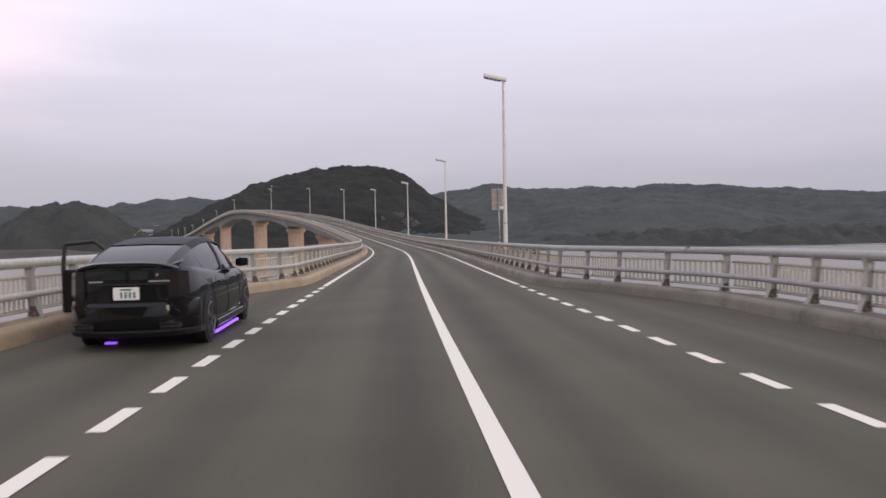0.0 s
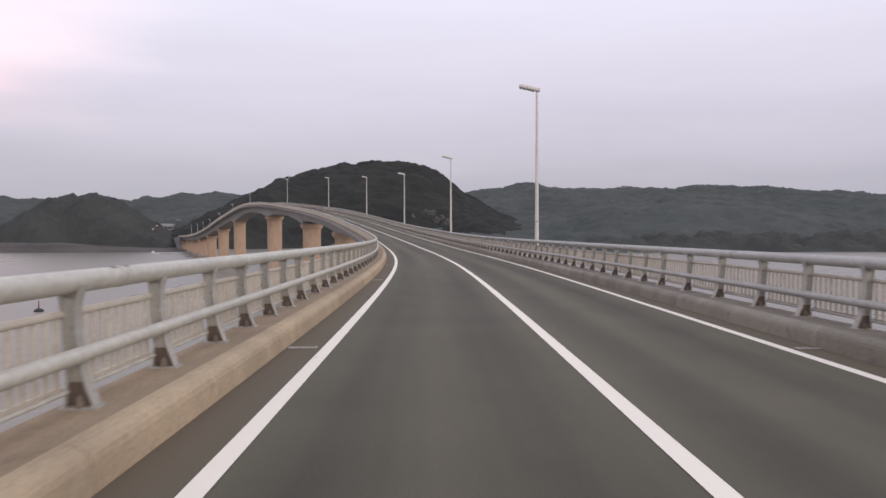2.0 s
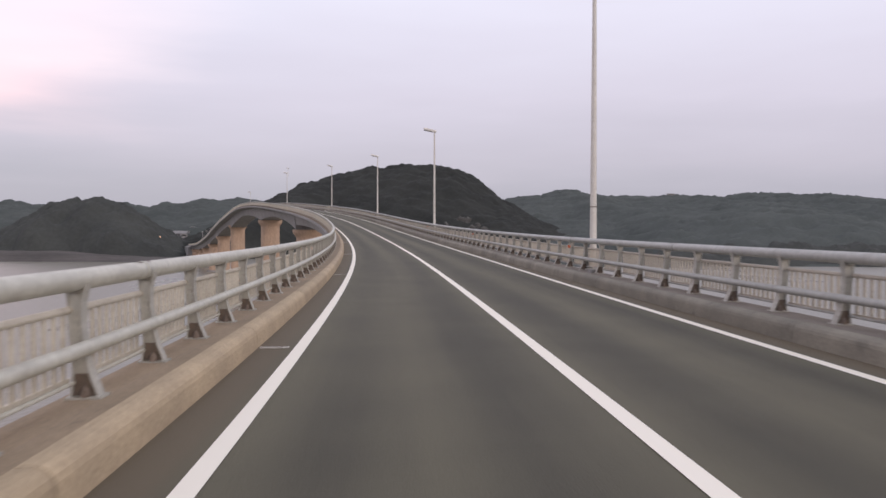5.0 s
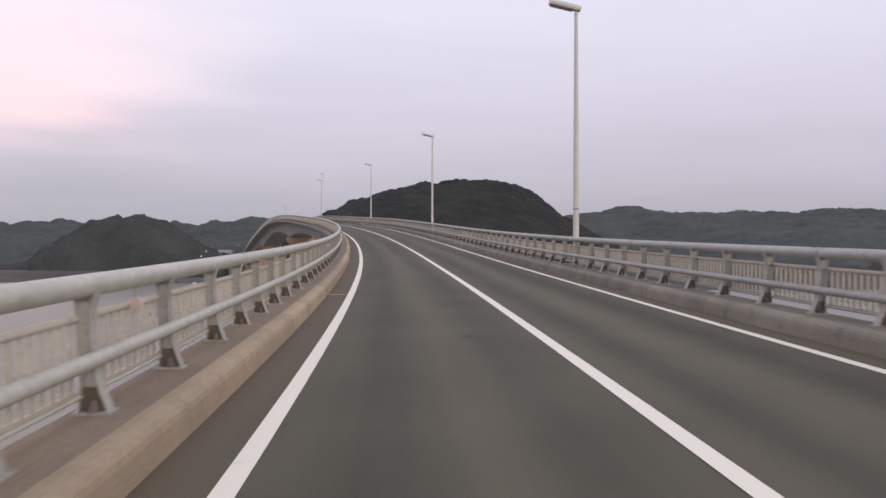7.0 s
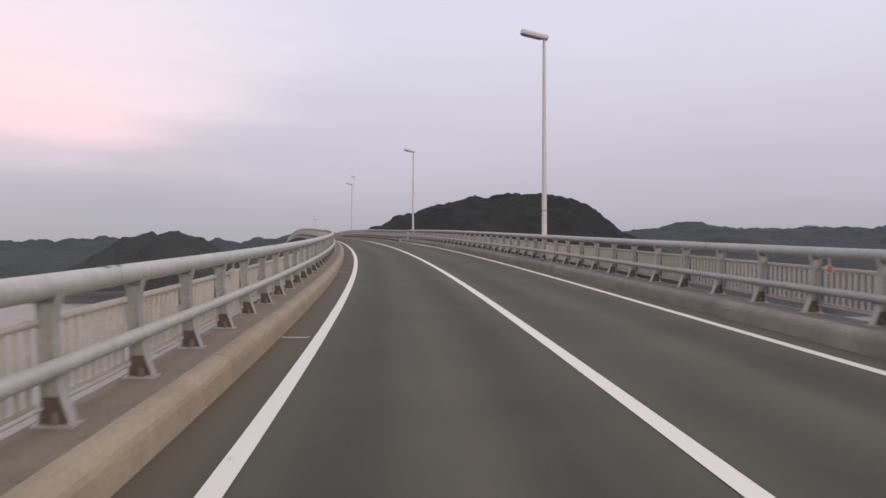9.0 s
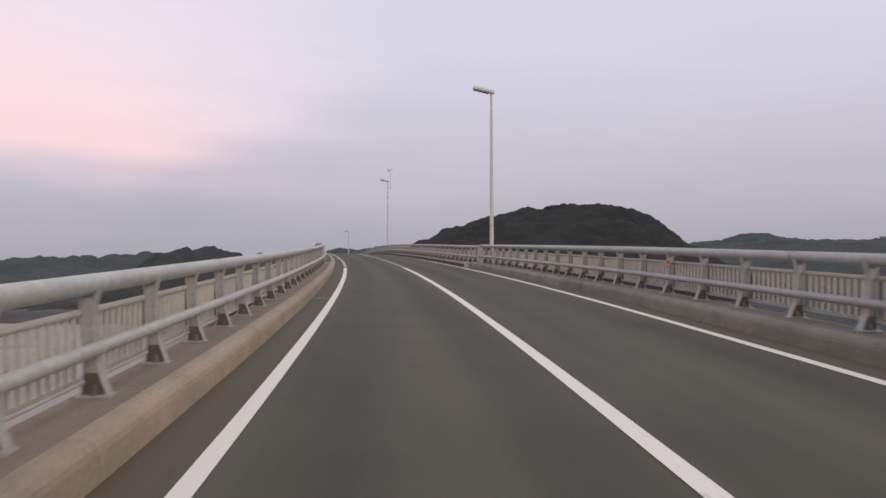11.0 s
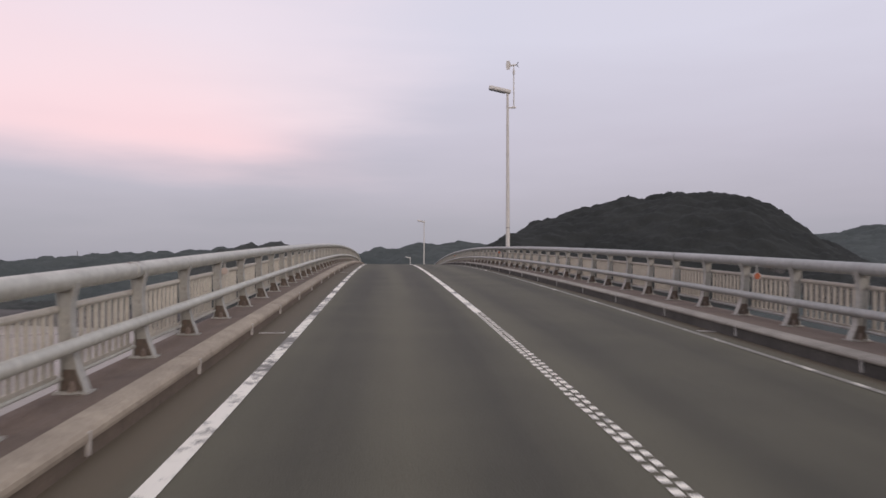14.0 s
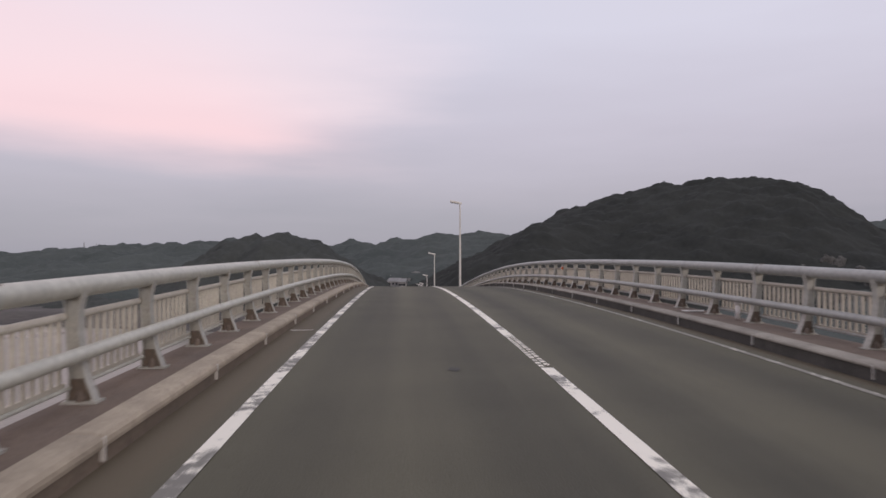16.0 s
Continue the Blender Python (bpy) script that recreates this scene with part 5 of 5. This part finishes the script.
        strip("rear_quarter", [[pick(r, i) for i in (0, 1, 2)] for r in (a, c)] + [[pick(big_rings[1], i).lerp(pick(big_rings[2], i), 0.55) for i in (0, 1, 2)]], CARP)
        strip("pillar", [[pick(big_rings[4], i) + Vector((dx, 0, 0)) for i in (0, 1, 2)] for dx in (-0.06, 0.06)], CARTRIM)
        strip("window_trim", [[pick(r, i) + Vector((0, 0, dz)) for dz, i in ((0.0, 0), (0.035, 0))] for r in big_rings[1:8]], CARTRIM)
    # tail: spoiler, lower tail glass, lamps, bumper lip
    b = bmesh.new()
    loft(b, [[Vector((x + 0.12 * (abs(y) / 0.66) ** 4, y, z - 0.09 * (abs(y) / 0.66) ** 4)) for x, z in ((-0.10, 1.135), (-0.10, 1.17), (-0.02, 1.19), (0.18, 1.185), (0.18, 1.125))] for y in (-0.66, -0.6, -0.52, -0.4, -0.2, 0, 0.2, 0.4, 0.52, 0.6, 0.66)])
    part("spoiler", b, CARP, root)
    b = bmesh.new()
    box(b, -0.012, 0.02, -0.52, 0.52, 0.94, 1.075, bevel=0.006)
    part("tail_glass", b, CARGLASS, root)
    b = bmesh.new()
    box(b, -0.02, 0.01, -0.50, 0.50, 0.875, 0.90, bevel=0.006)
    part("tail_garnish", b, CARTRIM, root)
    for sd in (-1, 1):
        b = bmesh.new()
        loft(b, [[Vector((x, sd * y, z)) for x, y, z in r] for r in (
            [(-0.02, 0.53, 1.07), (0.05, 0.53, 1.07), (0.05, 0.53, 0.70), (-0.02, 0.53, 0.70)],
            [(0.02, 0.655, 1.065), (0.10, 0.64, 1.065), (0.10, 0.64, 0.71), (0.02, 0.665, 0.71)],
            [(0.17, 0.755, 1.04), (0.24, 0.72, 1.04), (0.24, 0.72, 0.75), (0.17, 0.765, 0.75)])])
        part("tail_lamp", b, LENS, root, "smoked dark tail lamp")
        b = bmesh.new()
        box(b, -0.055, 0.09, sd * 0.55 - 0.13, sd * 0.55 + 0.13, 0.30, 0.375, bevel=0.02)
        part("exhaust_trim", b, CARTRIM, root)
        b = bmesh.new()
        box(b, -0.066, 0.0, sd * 0.55 - 0.13, sd * 0.55 + 0.13, 0.372, 0.380)
        box(b, -0.066, 0.0, sd * 0.55 - 0.13, sd * 0.55 + 0.13, 0.295, 0.303)
        part("chrome_bar", b, POD, root)
    # wrap-round bumper with a ledge under the lamps, and a lip below
    b = bmesh.new()
    loft(b, [[Vector((x + 0.42 * (abs(y) / 0.84) ** 4, y * (1 - 0.05 * max(0, z - 0.45)), z)) for x, z in
              ((0.05, 0.665), (-0.055, 0.645), (-0.085, 0.60), (-0.075, 0.46), (-0.085, 0.40), (-0.05, 0.29), (0.10, 0.25), (0.3, 0.3), (0.3, 0.6))]
             for y in (-0.84, -0.8, -0.73, -0.62, -0.45, -0.2, 0, 0.2, 0.45, 0.62, 0.73, 0.8, 0.84)])
    part("bumper", b, CARP, root, smooth=True)
    b = bmesh.new()
    loft(b, [[Vector((x + 0.42 * (abs(y) / 0.86) ** 4, y, z)) for x, z in ((-0.10, 0.265), (-0.10, 0.285), (0.2, 0.285), (0.2, 0.20), (-0.04, 0.20))]
             for y in (-0.86, -0.8, -0.72, -0.6, -0.4, -0.15, 0.15, 0.4, 0.6, 0.72, 0.8, 0.86)])
    part("rear_lip", b, CARTRIM, root)
    b = bmesh.new()
    box(b, -0.035, -0.008, -0.165, 0.165, 0.685, 0.85, bevel=0.004)
    plate = part("number_plate", b, PLATE, root, "white number plate with dark green bars")
    b = bmesh.new()
    box(b, -0.0375, -0.0352, -0.07, 0.075, 0.81, 0.832)
    for y in (0.06, 0.005, -0.05, -0.105):
        box(b, -0.0375, -0.0352, y - 0.014, y + 0.014, 0.71, 0.79)
    part("plate_bars", b, GREEN, plate)
    for y0, y1 in ((0.30, 0.47), (-0.56, -0.29)):
        b = bmesh.new()
        box(b, -0.022, -0.014, y0, y1, 0.915, 0.938)
        part("badge_bar", b, CHROME, root, "silver badge bar")
    b = bmesh.new()
    tube(b, (-0.02, -0.40, 1.01), (-0.008, -0.40, 1.01), 0.02, seg=14)
    part("emblem", b, CHROME, root)
    # wheels in dark arches
    for x in (0.93, 3.62):
        for sd in (-1, 1):
            b = bmesh.new()
            rr = [Vector((x + 0.36 * math.cos(t), sd * 0.848, 0.33 + 0.36 * math.sin(t))) for t in [2 * math.pi * i / 28 for i in range(28)]]
            loft(b, [rr, [p - Vector((0, sd * 0.2, 0)) for p in rr]])
            part("wheel_arch", b, CARTRIM, root)
            b = bmesh.new()
            rings = []
            for r, y in ((0.20, 0.66), (0.30, 0.65), (0.313, 0.67), (0.316, 0.75), (0.313, 0.835), (0.295, 0.86), (0.235, 0.86)):
                rings.append([Vector((x + r * math.cos(t), sd * y, 0.316 + r * math.sin(t))) for t in [2 * math.pi * i / 32 for i in range(32)]])
            loft(b, rings)
            wheel = part("tyre", b, TYRE, root, smooth=True)
            b = bmesh.new()
            for k in range(5):
                m = Matrix.Translation((x, sd * 0.858, 0.316)) @ Matrix.Rotation(2 * math.pi * k / 5 + 0.3, 4, "Y")
                box(b, -0.028, 0.028, -0.012, 0.012, 0.03, 0.232, m)
            rim_a = [Vector((x + 0.236 * math.cos(t), sd * 0.863, 0.316 + 0.236 * math.sin(t))) for t in [2 * math.pi * i / 32 for i in range(32)]]
            for i in range(32):
                tube(b, rim_a[i], rim_a[(i + 1) % 32], 0.012, seg=5, caps=False)
            tube(b, (x, sd * 0.85, 0.316), (x, sd * 0.875, 0.316), 0.045, seg=14)
            part("rim", b, ALLOY, wheel, "dark alloy rim with five spokes")
    # flank details
    for sd in (-1, 1):
        for x in (1.62, 2.62):
            b = bmesh.new()
            box(b, x - 0.11, x + 0.11, sd * 0.872 - 0.012, sd * 0.872 + 0.012, 0.80, 0.825, bevel=0.006)
            part("door_handle", b, CARP, root)
        b = bmesh.new()
        box(b, 1.28, 3.27, sd * 0.845 - 0.035, sd * 0.845 + 0.035, 0.15, 0.26, bevel=0.012)
        part("side_skirt", b, CARP, root)
        b = bmesh.new()
        loft(b, [[Vector((2.95 + dx, sd * (0.93 + dy), 1.02 + dz)) for dx, dy, dz in r] for r in (
            [(-0.02, -0.10, -0.05), (0.04, -0.10, -0.05), (0.04, -0.10, 0.06), (-0.02, -0.10, 0.06)],
            [(-0.05, -0.02, -0.06), (0.08, -0.02, -0.06), (0.07, -0.02, 0.085), (-0.05, -0.02, 0.085)],
            [(-0.05, 0.10, -0.05), (0.05, 0.10, -0.05), (0.05, 0.10, 0.075), (-0.05, 0.10, 0.075)])])
        part("wing_mirror", b, CARP, root)
        for x in (1.28, 2.15, 3.08):
            b = bmesh.new()
            box(b, x - 0.004, x + 0.004, sd * 0.86 - 0.004, sd * 0.86 + 0.004, 0.27, 0.90)
            part("door_gap", b, CARTRIM, root)
        # low, thick tubes that also stand in for the glow on the road
        b = bmesh.new()
        tube(b, (1.35, sd * 0.82, 0.065), (3.0, sd * 0.82, 0.065), 0.024, seg=8)
        part("neon_tube", b, NEON if sd < 0 else NEON_DIM, root, "glowing purple neon tube under the sill, doubling as its glow on the road")
    # short emitting tube in place of the purple spot of light on the road
    b = bmesh.new()
    tube(b, (0.62, 0.36, 0.04), (0.62, 0.52, 0.04), 0.018, seg=8)
    part("neon_tube", b, NEON_DIM, root, "purple glow on the road under the tail, made as a glowing tube")
    b = bmesh.new()
    box(b, 0.4, 4.1, -0.68, 0.68, 0.17, 0.20)
    part("floor_pan", b, CARTRIM, root)
    # near-side front door standing open, hinged at its front edge
    hinge = Matrix.Translation((3.06, 0.87, 0.0)) @ Matrix.Rotation(radians(-80), 4, "Z")
    b = bmesh.new()
    box(b, -1.14, 0.0, -0.045, 0.045, 0.25, 0.96, hinge, bevel=0.03)
    door = part("door", b, CARP, root, "open black door")
    b = bmesh.new()
    fr = [(-1.11, 0.92), (-1.08, 1.38), (-0.62, 1.42), (-0.05, 0.96)]
    for (x0, z0), (x1, z1) in zip(fr[:-1], fr[1:]):
        tube(b, hinge @ Vector((x0, -0.02, z0)), hinge @ Vector((x1, -0.02, z1)), 0.034, seg=8)
    part("window_frame", b, CARTRIM, door)
    b = bmesh.new()
    tube(b, (0.3, 0, 1.3), (0.22, 0, 1.36), 0.012, 0.005, seg=6)
    part("aerial", b, CARTRIM, root, m=Matrix.Translation((1.0, 0, 0.08)))


car(-55.15, -4.22, 0.4)


# ---------------------------------------------------------------- patches and boxes
for s0, o0, l0, w0 in ((173.3, 1.3, 0.3, 1.8), (84.0, -1.0, 0.3, 0.5), (30.5, -1.6, 0.2, 0.5), (128.0, -1.2, 0.35, 0.3), (235.5, -1.76, 0.25, 0.2), (255.8, -1.08, 0.3, 0.28), (-34.0, -1.0, 0.3, 0.25), (60.0, 1.5, 0.3, 0.4)):
    rim = [Vector((l0 * math.cos(t) * (1 + 0.25 * math.sin(3 * t + s0)), w0 / 2 * math.sin(t) * (1 + 0.2 * math.cos(4 * t + s0)), 0.0)) for t in [2 * math.pi * i / 18 for i in range(18)]]
    rim = [p * 0.5 for p in rim]
    b = bmesh.new()
    b.faces.new([b.verts.new(p) for p in rim])
    tagged(part("tar_patch", b, RUBBER, m=rm(s0, o0, 0.006, 0, True)), "small dark tar patch on the asphalt", "road patch", kind="structure")
for s0 in LAMPS[:7]:
    root = tagged(new("junction_box"), "small pale junction box beside a lamp base", "box", "boxes at the lamp bases")
    root.matrix_basis = rm(s0 - 1.15, 4.05, 0.224 + up(s0), 1)
    b = bmesh.new()
    box(b, -0.20, 0.20, -0.07, 0.07, 0.0, 0.085, bevel=0.012)
    part("body", b, CONCRETE, root)
    b = bmesh.new()
    box(b, -0.205, 0.205, -0.075, 0.075, 0.0855, 0.10, bevel=0.004)
    part("lid", b, STEEL, root)


root = tagged(new("pipe_stub"), "short white plastic pipe standing behind the kerb", "pipe")
root.matrix_basis = rm(260.35, 4.2, 0.164, 1)
b = bmesh.new()
tube(b, (0, 0, 0), (0, 0, 0.27), 0.042, seg=14)
part("tube", b, WHITE, root, smooth=True)
b = bmesh.new()
tube(b, (0, 0, 0.25), (0, 0, 0.31), 0.06, seg=14)
part("collar", b, WHITE, root, smooth=True)
root = tagged(new("loose_board"), "pale flat board lying on the concrete strip", "board")
root.matrix_basis = rm(261.9, 3.98, 0.176, 1) @ Matrix.Rotation(radians(80), 4, "Z")
b = bmesh.new()
box(b, -0.2, 0.2, -0.07, 0.07, 0, 0.022, bevel=0.004)
part("plank", b, WHITE, root)


# ---------------------------------------------------------------- masts, sea marker, hut on the ridge
for x0, z0, h0 in ((-698, 25, 12.5), (-681, 28, 7.5)):
    root = tagged(new("radio_mast"), "thin steel radio mast on the wooded ridge", "mast", "masts on the ridge")
    root.matrix_basis = Matrix.Translation((x0, 950, z0))
    b = bmesh.new()
    for dx, dy in ((-0.5, -0.4), (0.5, -0.4), (0, 0.5)):
        tube(b, (dx, dy, -4), (dx * 0.3, dy * 0.3, h0), 0.24, 0.2, seg=6)
    part("lattice_legs", b, STEEL, root)
    b = bmesh.new()
    for k in range(6):
        z = h0 * k / 6
        box(b, -0.6, 0.6, -0.5, 0.5, z, z + 0.14)
    part("lattice_rungs", b, STEEL, root)
root = tagged(new("sea_marker"), "dark post marking the channel in the sea", "marker")
root.matrix_basis = Matrix.Translation((-92, 312, SEA))
b = bmesh.new()
tube(b, (0, 0, -2), (0, 0, 2.4), 0.45, 0.40, seg=12)
part("post", b, DARK, root)
b = bmesh.new()
tube(b, (0, 0, 2.4), (0, 0, 3.2), 0.6, 0.25, seg=12)
part("cap", b, DARK, root)
root = tagged(new("channel_buoy"), "small dark float with a red mast on the sea", "buoy")
root.matrix_basis = Matrix.Translation((-82, 144, SEA))
b = bmesh.new()
loft(b, [[Vector((r * math.cos(t), r * math.sin(t), z)) for t in [2 * math.pi * i / 14 for i in range(14)]] for r, z in ((0.5, -0.4), (0.95, -0.1), (1.0, 0.35), (0.55, 0.6), (0.3, 0.75))])
part("float", b, DARK, root, "dark round float")
b = bmesh.new()
tube(b, (0, 0, 0.7), (0, 0, 2.3), 0.13, 0.08, seg=10)
part("mast", b, MASTRED, root, "red mast")
root = tagged(new("fishing_boat"), "small white fishing boat off the shore", "boat")
root.matrix_basis = pose(-169, 491, SEA, 0, 0, 10)
b = bmesh.new()
loft(b, [[Vector((x, y * w, z)) for y, z in ((0, -0.3), (0.6, -0.1), (1, 0.55 + 0.3 * k), (0.9, 0.6 + 0.3 * k), (-0.9, 0.6 + 0.3 * k), (-1, 0.55 + 0.3 * k), (-0.6, -0.1))]
         for x, w, k in ((-2.6, 0.8, 0.0), (-1.2, 0.95, 0.0), (0.8, 0.9, 0.2), (2.2, 0.5, 0.7), (2.9, 0.06, 1.2))])
part("hull", b, WHITE, root)
b = bmesh.new()
box(b, -1.3, 0.3, -0.55, 0.55, 0.55, 1.6, bevel=0.08)
part("cabin", b, WHITE, root)
root = tagged(new("ridge_hut"), "small pale lookout hut among trees on the ridge", "hut")
root.matrix_basis = Matrix.Translation((338, 1200, 58))
b = bmesh.new()
box(b, -5, 5, -3, 3, -4, 3.2)
part("wall", b, WALLH, root)
b = bmesh.new()
box(b, -6, 6, -4, 4, 3.21, 3.9, bevel=0.1)
part("roof", b, ROOFH, root)
